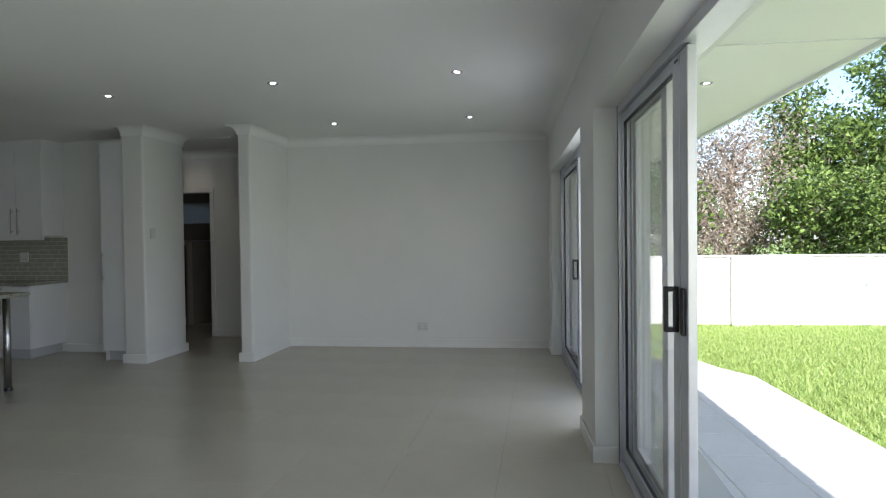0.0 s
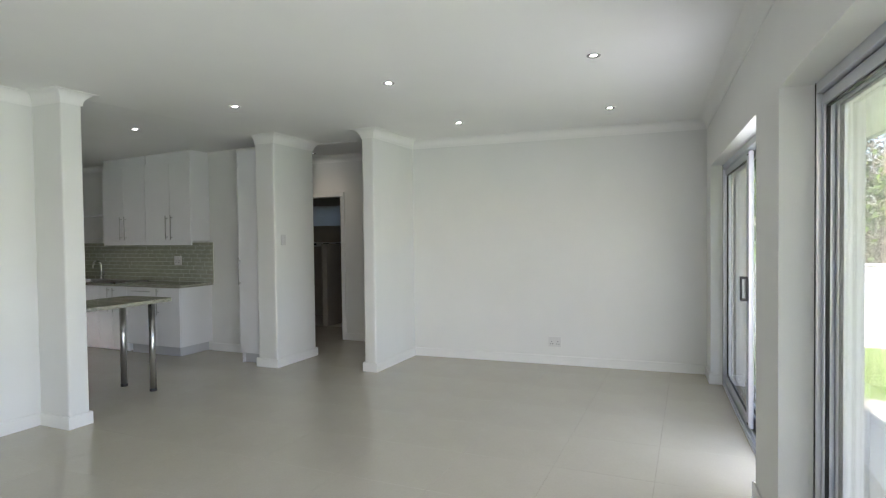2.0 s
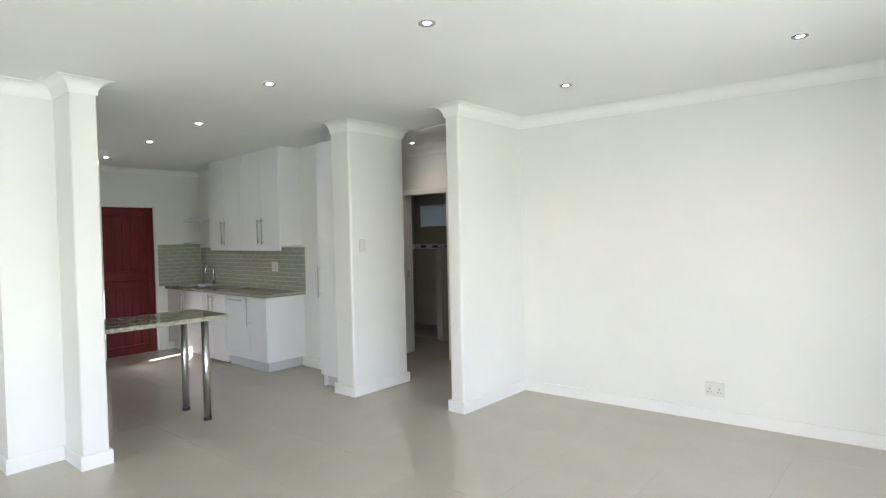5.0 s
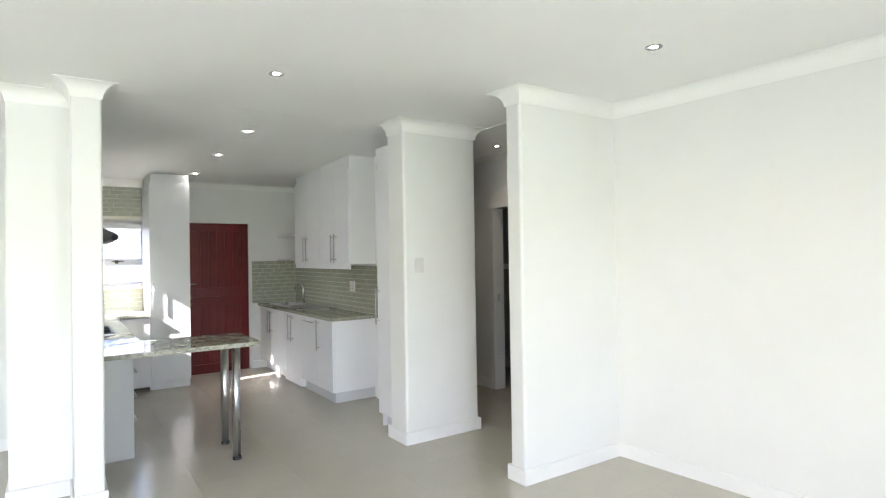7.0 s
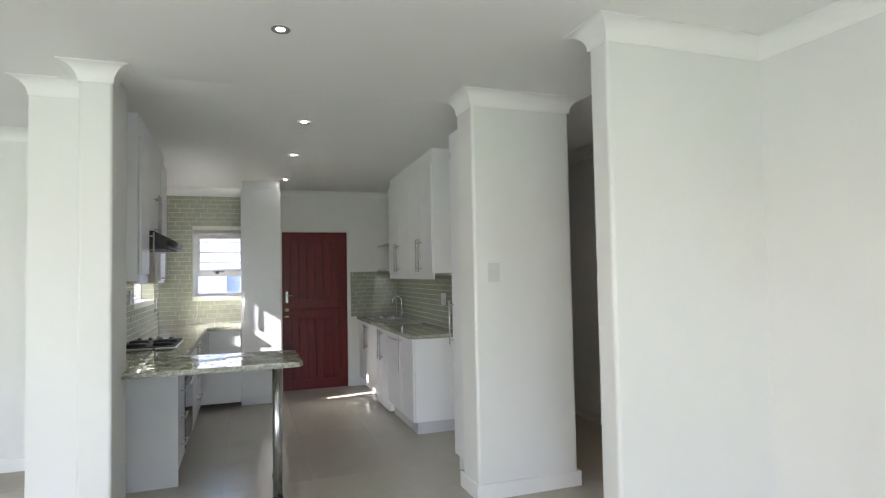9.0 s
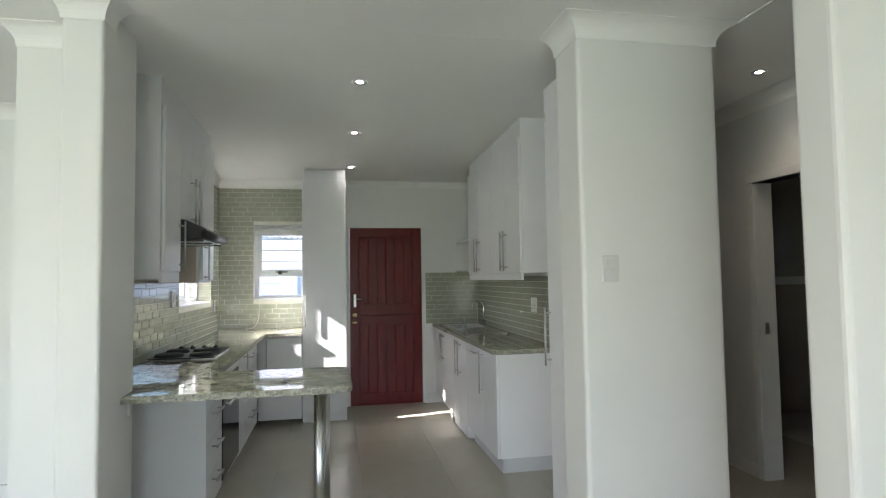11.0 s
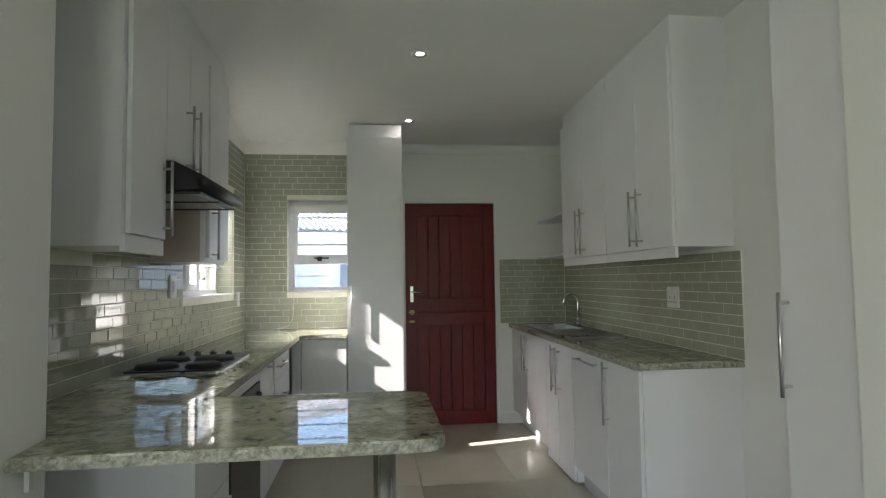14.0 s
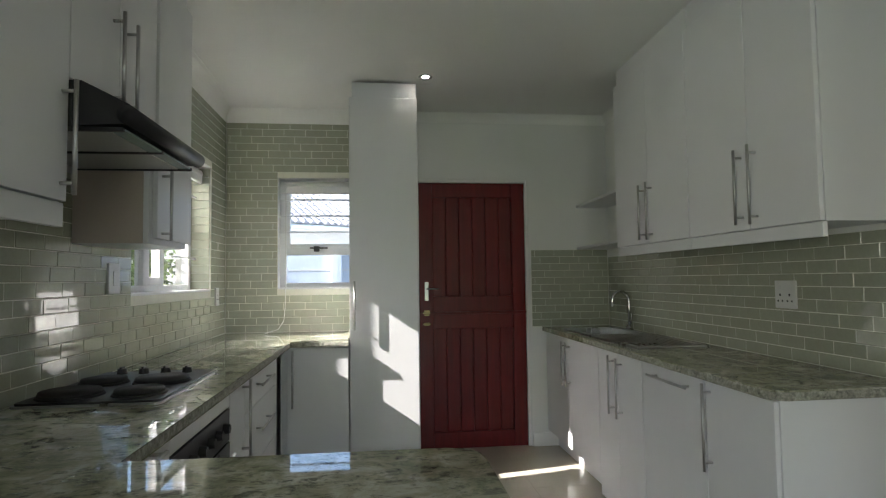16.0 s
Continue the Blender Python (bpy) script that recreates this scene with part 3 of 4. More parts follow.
def slab(name, outline, z0, z1, label):
    bm = prism(outline, "z", z0, z1)
    rim = [e for e in bm.edges if abs(e.verts[0].co.z - e.verts[1].co.z) < 1e-6]
    bmesh.ops.bevel(bm, geom=rim, offset=0.005, segments=2, profile=0.5, affect="EDGES")
    top = tagged(part(name, bm, GRANITE), label, "worktop")
    rng = random.Random(11)
    line = []
    for i, p in enumerate(outline):
        p, q = Vector(p), Vector(outline[(i + 1) % len(outline)])
        steps = max(1, int((q - p).length / 0.009))
        line += [p.lerp(q, s / steps) for s in range(steps)]
    n = len(line)
    turn = 1 if sum(a.x * b.y - b.x * a.y for a, b in zip(line, line[1:] + line[:1])) > 0 else -1
    edge = bmesh.new()
    rings = []
    for k in range(5):
        z = z0 + 0.001 + (z1 - z0 - 0.006) * k / 4
        ring = []
        for i in range(n):
            d = (line[(i + 1) % n] - line[i - 1]).normalized()
            out = rng.uniform(0.0008, 0.0055) if 0 < k < 4 else rng.uniform(0.0004, 0.002)
            ring.append(edge.verts.new((line[i].x + turn * d.y * out, line[i].y - turn * d.x * out, z + rng.uniform(-0.0015, 0.0015) * (0 < k < 4))))
        rings.append(ring)
    for a, b in zip(rings, rings[1:]):
        for i in range(n):
            edge.faces.new((a[i], a[(i + 1) % n], b[(i + 1) % n], b[i]))
    part("rough_edge", edge, CHIPPED, top, "rough chipped dark-flecked edge")
    return top


slab("worktop", rounded([(-7.1861, 5.843, 0), (-5.525, 5.843, 0.05), (-5.525, KN, 0), (-7.1861, KN, 0)]), 0.852, 0.885, "pale green speckled granite worktop on white cabinets")
sink_top = bmesh.new()
for x0, x1, y0, y1 in ((WEST, -7.1867, 5.843, 5.9478), (WEST, -7.1867, 6.2698, KN), (WEST, -7.752, 5.9482, 6.2694), (-7.3181, -7.1867, 5.9482, 6.2694)):
    add_box(sink_top, x0, x1, y0, y1, 0.852, 0.885, 0.0)
bmesh.ops.remove_doubles(sink_top, verts=sink_top.verts, dist=0.0006)
tagged(part("worktop", sink_top, GRANITE), "pale green granite worktop cut out for the sink", "worktop")

sink = thing("sink", "stainless steel inset sink with a drainboard", "sink")
rim = bmesh.new()
for x0, x1, y0, y1 in ((-7.79, -7.752, 5.9159, 6.3092), (-7.3181, -6.6246, 6.2698, 6.3092), (-7.3181, -6.6246, 5.9159, 5.9478), (-7.752, -7.3181, 5.9159, 5.9478), (-7.752, -7.3181, 6.2698, 6.3092), (-6.655, -6.6246, 5.9478, 6.2698)):
    add_box(rim, x0, x1, y0, y1, 0.8855, 0.8932, 0.002)
add_box(rim, -7.3181, -6.655, 5.9478, 6.2698, 0.8855, 0.8882)
part("drainboard", rim, STEEL, sink)
for k in range(9):
    part("rib", box(-7.2741, -6.6853, 5.9717 + k * 0.037, 5.9837 + k * 0.037, 0.8883, 0.8923, 0.001), STEEL, sink)
bowl = bmesh.new()
for x0, x1, y0, y1, z0, z1 in ((-7.7501, -7.7425, 5.9494, 6.2679, 0.7321, 0.8896), (-7.3291, -7.3203, 5.9494, 6.2679, 0.7321, 0.8896), (-7.7425, -7.3291, 5.9494, 5.9558, 0.7321, 0.8896),
                               (-7.7425, -7.3291, 6.26, 6.2679, 0.7321, 0.8896), (-7.7425, -7.3291, 5.9558, 6.26, 0.7321, 0.7396)):
    add_box(bowl, x0, x1, y0, y1, z0, z1)
part("bowl", bowl, STEEL, sink)

tap = thing("tap", "chrome gooseneck mixer tap behind the sink", "tap")
tx, ty = -7.6, 6.3239
part("base", rod((tx, ty, 0.885), (tx, ty, 0.9262), 0.026, 0.02, 18), CHROME, tap, smooth=True)
neck = [(tx, ty, 0.9262), (tx, ty, 1.0317), (tx, ty, 1.0833)]
neck += [(tx, ty - 0.06 + 0.06 * math.cos(a), 1.09 + 0.06 * math.sin(a)) for a in (math.pi * k / 8 for k in range(9))] + [(tx, ty - 0.12, 1.05)]
part("spout", tube(neck, 0.011), CHROME, tap, smooth=True)
part("lever", tube([(tx + 0.02, ty, 0.9308), (tx + 0.055, ty - 0.01, 0.9629), (tx + 0.065, ty - 0.012, 1.0042)], 0.006), CHROME, tap, smooth=True)

# tall cupboards
cab = cabinet("tall_cupboard", "narrow white tall cupboard beside the wall end", "-y", 5.94, KN, -4.66, -4.342, 0.12, 2.47,
              [(-4.66, -4.342, 0.12, 2.46, (-4.63, 1.07, 0.32, True))])
part("foot_board", box(-4.66, -4.642, 5.955, KN, 0.0, 0.119, 0.001), BOARD, cab)
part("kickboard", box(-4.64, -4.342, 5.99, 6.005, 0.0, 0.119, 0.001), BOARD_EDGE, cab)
cab = cabinet("fridge_cupboard", "white full-height cupboard beside the red door", "+x", -7.42, WEST, 4.435, 4.865, 0.10, 2.4,
              [(4.4377, 4.8644, 0.10, 2.4, (4.468, 1.093, 0.30, True))])
part("kickboard", box(-7.485, -7.47, 4.435, 4.865, 0.0, 0.099, 0.001), BOARD, cab)
part("top_filler", box(-7.9809, -7.424, 4.4526, 4.8607, 2.4004, 2.5024, 0.001), BOARD, cab)

# south run
SB = 4.02
cabinet("base_cabinet", "white drawer cabinet with four steel bar handles", "+y", SB, KS, -5.52, -5.0657, 0.10, 0.85,
        [(-5.52, -5.0887, 0.10 + k * 0.19, 0.29 + k * 0.19, (-5.3015, 0.245 + k * 0.19, 0.2, False)) for k in range(4)], "south base cabinets")
tagged(part("end_panel", box(-5.0876, -5.0646, KS, SB + 0.02, 0.0, 0.85, 0.0015), BOARD), "white end panel of the south base cabinets", "panel")
cabinet("base_cabinet", "narrow white base cabinet with one bar handle", "+y", SB, KS, -6.4, -6.1546, 0.10, 0.85,
        [(-6.4, -6.1546, 0.10, 0.8453, (-6.363, 0.6755, 0.32, True))], "south base cabinets")
cabinet("base_cabinet", "white drawer cabinet with steel bar handles", "+y", SB, KS, -7.18, -6.4019, 0.10, 0.85,
        [(-7.18, -6.4019, 0.6755, 0.8453, (-6.7665, 0.7651, 0.3, False)), (-7.18, -6.4019, 0.40, 0.6755, (-6.7665, 0.56, 0.3, False)), (-7.18, -6.4019, 0.10, 0.40, (-6.7665, 0.27, 0.3, False))],
        "south base cabinets")
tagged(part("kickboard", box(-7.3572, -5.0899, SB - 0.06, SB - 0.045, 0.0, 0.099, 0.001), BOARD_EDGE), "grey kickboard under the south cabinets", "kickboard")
cab = cabinet("base_cabinet", "white corner base cabinet below the window", "+x", -7.38, WEST, 4.0268, 4.4321, 0.06, 0.85,
              [(4.0656, 4.4321, 0.07, 0.8453, (4.1046, 0.666, 0.34, True))])

oven = thing("oven", "black glass built-in oven under the hob", "oven")
part("body", box(-6.15, -5.5253, KS + 0.02, SB, 0.12, 0.7651, 0.001), BLACK, oven)
part("door", box(-6.1479, -5.5274, SB + 0.001, SB + 0.024, 0.13, 0.6377, 0.003), BLACK_GLASS, oven, "dark reflective glass door")
part("control_panel", box(-6.1479, -5.5274, SB + 0.001, SB + 0.022, 0.6425, 0.7623, 0.003), BLACK, oven, "black control panel")
for x in (-6.066, -5.9715, -5.877, -5.7825, -5.688, -5.604):
    part("knob", rod((x, SB + 0.022, 0.7038), (x, SB + 0.045, 0.7038), 0.02, 0.016, 16), BLACK, oven)
bm = rod((-6.0975, SB + 0.055, 0.6), (-5.583, SB + 0.055, 0.6), 0.008)
for x in (-6.045, -5.625):
    add_rod(bm, (x, SB + 0.02, 0.6), (x, SB + 0.055, 0.6), 0.006)
part("handle", bm, STEEL, oven, "steel door bar")
tagged(part("filler_panel", box(-6.1528, -5.5221, SB - 0.01, SB + 0.0185, 0.7679, 0.8472, 0.002), BOARD), "white filler panel above the oven", "panel")

south_top = rounded([(WEST, KS, 0), (-4.636, KS, 0), (-4.636, 3.806, 0), (-4.45, 3.806, 0), (-4.45, 4.83, 0.07), (-5.09, 4.83, 0.07), (-5.09, 4.085, 0),
                     (-7.3416, 4.085, 0), (-7.3416, 4.4301, 0), (WEST, 4.4301, 0)])
slab("worktop", south_top, 0.852, 0.885, "pale green granite worktop running out into a breakfast bar")
for x, y in ((-4.575, 4.675), (-5.0, 4.69)):
    leg = thing("bar_leg", "round brushed steel leg under the breakfast bar", "table leg", "breakfast bar legs")
    part("tube", rod((x, y, 0.025), (x, y, 0.8434), 0.030, sides=28), STEEL, leg, smooth=True)
    part("foot", rod((x, y, 0.0), (x, y, 0.026), 0.034, 0.032, 24), BLACK, leg, "black plastic foot")
    part("flange", rod((x, y, 0.8425), (x, y, 0.8515), 0.045, sides=24), STEEL, leg)
bm = box(-4.52, -4.50, 3.8165, 3.86, 0.84, 0.8515)
add_box(bm, -4.52, -4.50, 3.8165, 3.828, 0.79, 0.84)
tagged(part("bracket", bm, PLASTIC), "small white bracket under the granite top", "bracket")

hob = thing("hob", "black electric hob with four solid plates", "hob")
HX0, HX1, HY0, HY1 = -6.25, -5.66, 3.548, 3.96
part("plate_base", prism(rounded([(HX0, HY0, 0.02), (HX1, HY0, 0.02), (HX1, HY1, 0.02), (HX0, HY1, 0.02)], 4), "z", 0.8858, 0.899), BLACK, hob)
part("edge_trim", prism(rounded([(HX0 - 0.008, HY0 - 0.008, 0.02), (HX1 + 0.008, HY0 - 0.008, 0.02), (HX1 + 0.008, HY1 + 0.008, 0.02), (HX0 - 0.008, HY1 + 0.008, 0.02)], 4), "z", 0.8855, 0.892), STEEL, hob,
     "thin steel edge trim")
for x, y, r in ((-5.77, 3.655, 0.09), (-5.77, 3.86, 0.075), (-5.99, 3.655, 0.075), (-5.99, 3.85, 0.09)):
    bm = rod((x, y, 0.899), (x, y, 0.905), r + 0.006, r + 0.002, 32)
    add_rod(bm, (x, y, 0.905), (x, y, 0.917), r, r - 0.004, 32)
    part("hot_plate", bm, IRON, hob, "black cast iron plate", True)
for k in range(4):
    y = 3.63 + k * 0.08
    bm = rod((-6.19, y, 0.899), (-6.19, y, 0.919), 0.019, 0.016, 16)
    add_box(bm, -6.206, -6.174, y - 0.004, y + 0.004, 0.919, 0.926, 0.001)
    part("knob", bm, BLACK, hob)

SU = 3.79
cabinet("wall_cabinet", "white wall cabinet beside the cooker hood", "+y", SU, KS, -5.42, -5.06, 1.415, 2.42,
        [(-5.42, -5.085, 1.46, 2.42, (-5.388, 1.625, 0.30, True))], "south wall cabinets")
tagged(part("light_rail", box(-5.42, -5.06, SU - 0.006, SU + 0.012, 1.395, 1.458, 0.002), BOARD), "white light rail under the wall cabinet", "trim")
cabinet("wall_cabinet", "white double wall cabinet above the cooker hood", "+y", SU, KS, -6.003, -5.422, 1.792, 2.42,
        [(-5.708, -5.422, 1.792, 2.42, (-5.66, 1.935, 0.30, True)), (-6.003, -5.708, 1.792, 2.42, (-5.757, 1.935, 0.30, True))], "south wall cabinets")
tall = cabinet("wall_cabinet", "tall white wall cabinet between hood and window", "+y", SU, KS, -6.40, -6.005, 1.39, 2.42,
        [(-6.40, -6.03, 1.41, 2.42, (-6.075, 1.54, 0.27, True))], "south wall cabinets")
part("side_panel", box(-6.004, -6.001, KS + 0.009, SU - 0.02, 1.392, 1.662), BOUNCE_BOARD, tall, "cabinet side with a painted pink bounce tint")
tagged(part("top_filler", box(-6.39, -5.075, KS, SU - 0.004, 2.4215, 2.585, 0.001), BOARD), "white filler board between wall cabinets and ceiling", "trim")
hood = thing("cooker_hood", "black slim cooker hood with a pulled-out visor", "cooker hood")
part("body", box(-6.0, -5.43, KS + 0.01, 3.812, 1.665, 1.79, 0.003), BLACK, hood)
part("visor", prism([(3.813, 1.665), (3.813, 1.79), (3.835, 1.788), (3.955, 1.727), (3.968, 1.705), (3.962, 1.675)], "x", -6.0, -5.43), BLACK, hood,
     "sloping black front visor")
part("front_rail", rod((-6.02, 3.952, 1.697), (-5.425, 3.952, 1.697), 0.026, sides=20), BLACK, hood, "rounded black front rail", True)
for x0, x1 in ((-5.705, -5.45), (-5.985, -5.725)):
    part("filter", box(x0, x1, 3.55, 3.895, 1.6575, 1.6645, 0.001), HOOD_GREY, hood, "grey metal mesh filter")
for x in (-5.998, -5.721, -5.444):
    part("filter_bar", box(x, x + 0.012, 3.54, 3.94, 1.653, 1.6645, 0.001), BLACK, hood)
part("glass_strip", box(-5.985, -5.45, 3.898, 3.938, 1.658, 1.6642, 0.001), PALE_GLASS, hood, "pale green glass strip")

# ---- red stable door ----
door = thing("door_3", "red-stained wooden stable door, closed", "door", kind="structure")
DX = WEST - 0.02
for lo, hi in ((0.001, 0.992), (1.0, 1.974)):
    leaf = bmesh.new()
    a, b = RD[0] + 0.022, RD[1] - 0.022
    for y0, y1, z0, z1 in ((a, a + 0.10, lo, hi), (b - 0.10, b, lo, hi), (a + 0.10, b - 0.10, lo, lo + 0.12), (a + 0.10, b - 0.10, hi - 0.11, hi)):
        add_box(leaf, DX - 0.045, DX, y0, y1, z0, z1, 0.003)
    add_box(leaf, DX - 0.043, DX - 0.033, a + 0.099, b - 0.099, lo + 0.11, hi - 0.10)
    panel = part("leaf", leaf, RED, door)
    n = 6
    w = (b - a - 0.20) / n
    for k in range(n):
        board = box(DX - 0.032, DX - 0.012, a + 0.10 + k * w + 0.0006, a + 0.10 + (k + 1) * w - 0.0006, lo + 0.118, hi - 0.108, 0.005, 2)
        part("board", board, RED, panel)
part("weather_bar", box(DX - 0.012, DX + 0.012, RD[0] + 0.02, RD[1] - 0.02, 0.986, 1.006, 0.004), RED, door)
frame_bm = box(DX - 0.06, DX + 0.012, RD[0], RD[0] + 0.02, 0.0, 2.0, 0.002)
add_box(frame_bm, DX - 0.06, DX + 0.012, RD[1] - 0.02, RD[1], 0.0, 2.0, 0.002)
add_box(frame_bm, DX - 0.06, DX + 0.012, RD[0] + 0.02, RD[1] - 0.02, 1.976, 2.0, 0.002)
part("door_frame", frame_bm, TRIM, door, "thin white painted frame")
hy = RD[0] + 0.075
part("lever_plate", box(DX, DX + 0.006, hy - 0.015, hy + 0.015, 1.09, 1.23, 0.003), STEEL, door, "chrome handle plate")
part("lever", tube([(DX + 0.005, hy, 1.18), (DX + 0.045, hy, 1.18), (DX + 0.05, hy + 0.015, 1.18), (DX + 0.05, hy + 0.085, 1.178)], 0.006), CHROME, door, "chrome lever handle", True)
for z, h in ((1.0, 0.04), (0.918, 0.022)):
    bm = box(DX, DX + 0.012, hy - 0.02, hy + 0.02, z - h / 2, z + h / 2, 0.003)
    add_rod(bm, (DX + 0.014, hy - 0.03, z), (DX + 0.014, hy + 0.025, z), 0.005)
    part("bolt", bm, BRASS, door, "brass slide bolt")


# ---- windows ----
def window_west():
    y0, y1, z0, z1 = W1
    ob = thing("window_1", "white framed kitchen window with burglar bars and a raised blind", "window", kind="structure")
    x = WEST - 0.10
    bm = bmesh.new()
    f = 0.045
    for a, b, lo, hi in ((y0, y0 + f, z0, z1), (y1 - f, y1, z0, z1), (y0 + f, y1 - f, z0, z0 + f), (y0 + f, y1 - f, z1 - f, z1), (y0 + f, y1 - f, 1.44, 1.495)):
        add_box(bm, x - 0.05, x, a, b, lo, hi, 0.004)
    part("window_frame", bm, WHITE_ALU, ob)
    bm = bmesh.new()
    for a, b, lo, hi in ((y0 + f, y0 + f + 0.03, 1.492, z1 - f), (y1 - f - 0.03, y1 - f, 1.492, z1 - f), (y0 + f + 0.03, y1 - f - 0.03, 1.492, 1.522), (y0 + f + 0.03, y1 - f - 0.03, z1 - f - 0.03, z1 - f)):
        add_box(bm, x - 0.03, x + 0.012, a, b, lo, hi, 0.004)
    sash = part("sash", bm, WHITE_ALU, ob)
    for lo, hi, a, b in ((z0 + f, 1.435, y0 + f, y1 - f), (1.522, z1 - f - 0.03, y0 + f + 0.03, y1 - f - 0.03)):
        pane = part("pane", box(x - 0.026, x - 0.020, a, b, lo, hi), GLASS, ob, "clear glass pane")
        pane.visible_shadow = False
    for z in (1.61, 1.73, 1.85):
        part("burglar_bar", rod((x + 0.03, y0, z), (x + 0.03, y1, z), 0.006, sides=10), WHITE_ALU, ob, "white steel burglar bar")
    bm = box(x + 0.012, x + 0.03, 4.11, 4.24, 1.486, 1.498, 0.003)
    add_box(bm, x + 0.012, x + 0.04, 4.14, 4.18, 1.465, 1.505, 0.004)
    part("window_stay", bm, BLACK, ob, "black window catch")
    part("window_sill", box(WEST - 0.10, WEST + 0.004, y0, y1, z0 - 0.002, z0 + 0.012, 0.003), WHITE_ALU, ob)
    return ob


def window_south():
    x0, x1, z0, z1 = W2
    ob = thing("window_2", "white framed kitchen window beside the hob", "window", kind="structure")
    y = KS - 0.12
    f = 0.045
    bm = bmesh.new()
    # the -7.24 stile and the 1.28 rail are added to trim the sun patch
    for a, b, lo, hi in ((x0, x0 + f, z0, z1), (x1 - f, x1, z0, z1), (x0 + f, x1 - f, z0, z0 + f), (x0 + f, x1 - f, z1 - f, z1), (-7.035, -6.955, z0 + f, z1 - f),
                         (-7.24, -7.175, z0 + f, z1 - f), (-7.175, -7.035, z0 + f, 1.28), (x0 + f, -7.24, 1.62, 1.67)):
        add_box(bm, a, b, y - 0.05, y, lo, hi, 0.004)
    part("window_frame", bm, WHITE_ALU, ob)
    for a, b, lo, hi in ((-6.955, x1 - f, z0 + f, z1 - f), (x0 + f, -7.24, z0 + f, 1.62), (x0 + f, -7.24, 1.67, z1 - f), (-7.175, -7.035, 1.28, z1 - f)):
        pane = part("pane", box(a, b, y - 0.026, y - 0.020, lo, hi), GLASS, ob, "clear glass pane")
        pane.visible_shadow = False
    part("window_sill", box(x0, x1, KS - 0.12, KS + 0.004, z0 - 0.002, z0 + 0.012, 0.003), WHITE_ALU, ob)
    for z in (1.40, 1.80):
        part("burglar_bar", rod((x0, y + 0.03, z), (-7.24, y + 0.03, z), 0.006, sides=10), WHITE_ALU, ob, "white steel burglar bar")
    return ob


window_west()
window_south()


def rolled_blind(along, a, b, face, label):
    ob = thing("window_blind", label, "blind")
    z = 1.955
    def at(u, d, h):
        return (u, face + d, h) if along == "x" else (face + d, u, h)
    part("roller", rod(at(a, 0.0, z), at(b, 0.0, z), 0.026, sides=20), PLASTIC, ob, smooth=True)
    part("hem_bar", rod(at(a, 0.01, 1.90), at(b, 0.01, 1.90), 0.012, sides=12), PLASTIC, ob)
    d0, d1 = sorted((face + 0.018, face + 0.022))
    part("fabric", box(a, b, d0, d1, 1.90, z) if along == "x" else box(d0, d1, a, b, 1.90, z), PLASTIC, ob)
    return ob


rolled_blind("y", W1[0] + 0.012, W1[1] - 0.012, WEST - 0.045, "white roller blind rolled up in the window")
rolled_blind("x", W2[0] + 0.012, W2[1] - 0.012, KS - 0.07, "white roller blind rolled up in the window")
cord = [(WEST + 0.012, 3.95, 1.95), (WEST + 0.012, 3.95, 1.5), (WEST + 0.014, 3.948, 1.08), (WEST + 0.03, 3.94, 0.965), (WEST + 0.08, 3.91, 0.91), (WEST + 0.18, 3.84, 0.893)]
tagged(part("blind_cord", tube(cord, 0.003, 6), PLASTIC), "thin white blind cord hanging down to the worktop", "cord")


# ---- sockets and switches ----
def wall_plate(name, label, way, front, u0, u1, z0, z1, slots, rockers=()):
    ob = thing(name, label, name.replace("_", " "))
    part("cover", facing_box(way, front, u0, u1, 0.0, 0.012, z0, z1, 0.003), PLASTIC, ob)
    for u, z, w, h in slots:
        part("slot", facing_box(way, front, u - w / 2, u + w / 2, 0.0122, 0.0132, z - h / 2, z + h / 2), SLOT, ob)
    for u, z, w, h in rockers:
        part("rocker", facing_box(way, front, u - w / 2, u + w / 2, 0.0122, 0.0165, z - h / 2, z + h / 2, 0.002), PLASTIC, ob)
    return ob


def three_pin(u, z):
    return [(u, z + 0.018, 0.008, 0.011), (u - 0.013, z - 0.008, 0.008, 0.008), (u + 0.013, z - 0.008, 0.008, 0.008)]


low_socket = wall_plate("power_socket", "white double power socket low on the wall", "-y", NORTH, -1.30, -1.16, 0.20, 0.31, three_pin(-1.265, 0.24) + three_pin(-1.195, 0.24), [(-1.265, 0.29, 0.02, 0.02), (-1.195, 0.29, 0.02, 0.02)])
low_socket.matrix_world = HOUSE
wall_plate("power_socket", "white double power socket on the tiled splashback", "-y", KN - 0.006, -6.194, -6.07, 1.105, 1.225, three_pin(-6.16, 1.145) + three_pin(-6.104, 1.145), [(-6.16, 1.2, 0.018, 0.02), (-6.104, 1.2, 0.018, 0.02)])
wall_plate("isolator_switch", "white cooker isolator switch on sage tiles", "+y", KS + 0.006, -6.37, -6.27, 1.205, 1.33, [(-6.32, 1.268, 0.012, 0.03)], [(-6.32, 1.268, 0.035, 0.06)])
wall_plate("power_socket", "white socket on sage tiles near the corner", "+y", KS + 0.006, -7.86, -7.79, 1.09, 1.21, three_pin(-7.825, 1.14))
wall_plate("light_switch", "white four-button light switch on the wall end", "+x", -4.072, 5.955, 6.035, 1.37, 1.49, [], [(5.98, 1.455, 0.02, 0.03), (6.01, 1.455, 0.02, 0.03), (5.98, 1.412, 0.02, 0.03), (6.01, 1.412, 0.02, 0.03)])


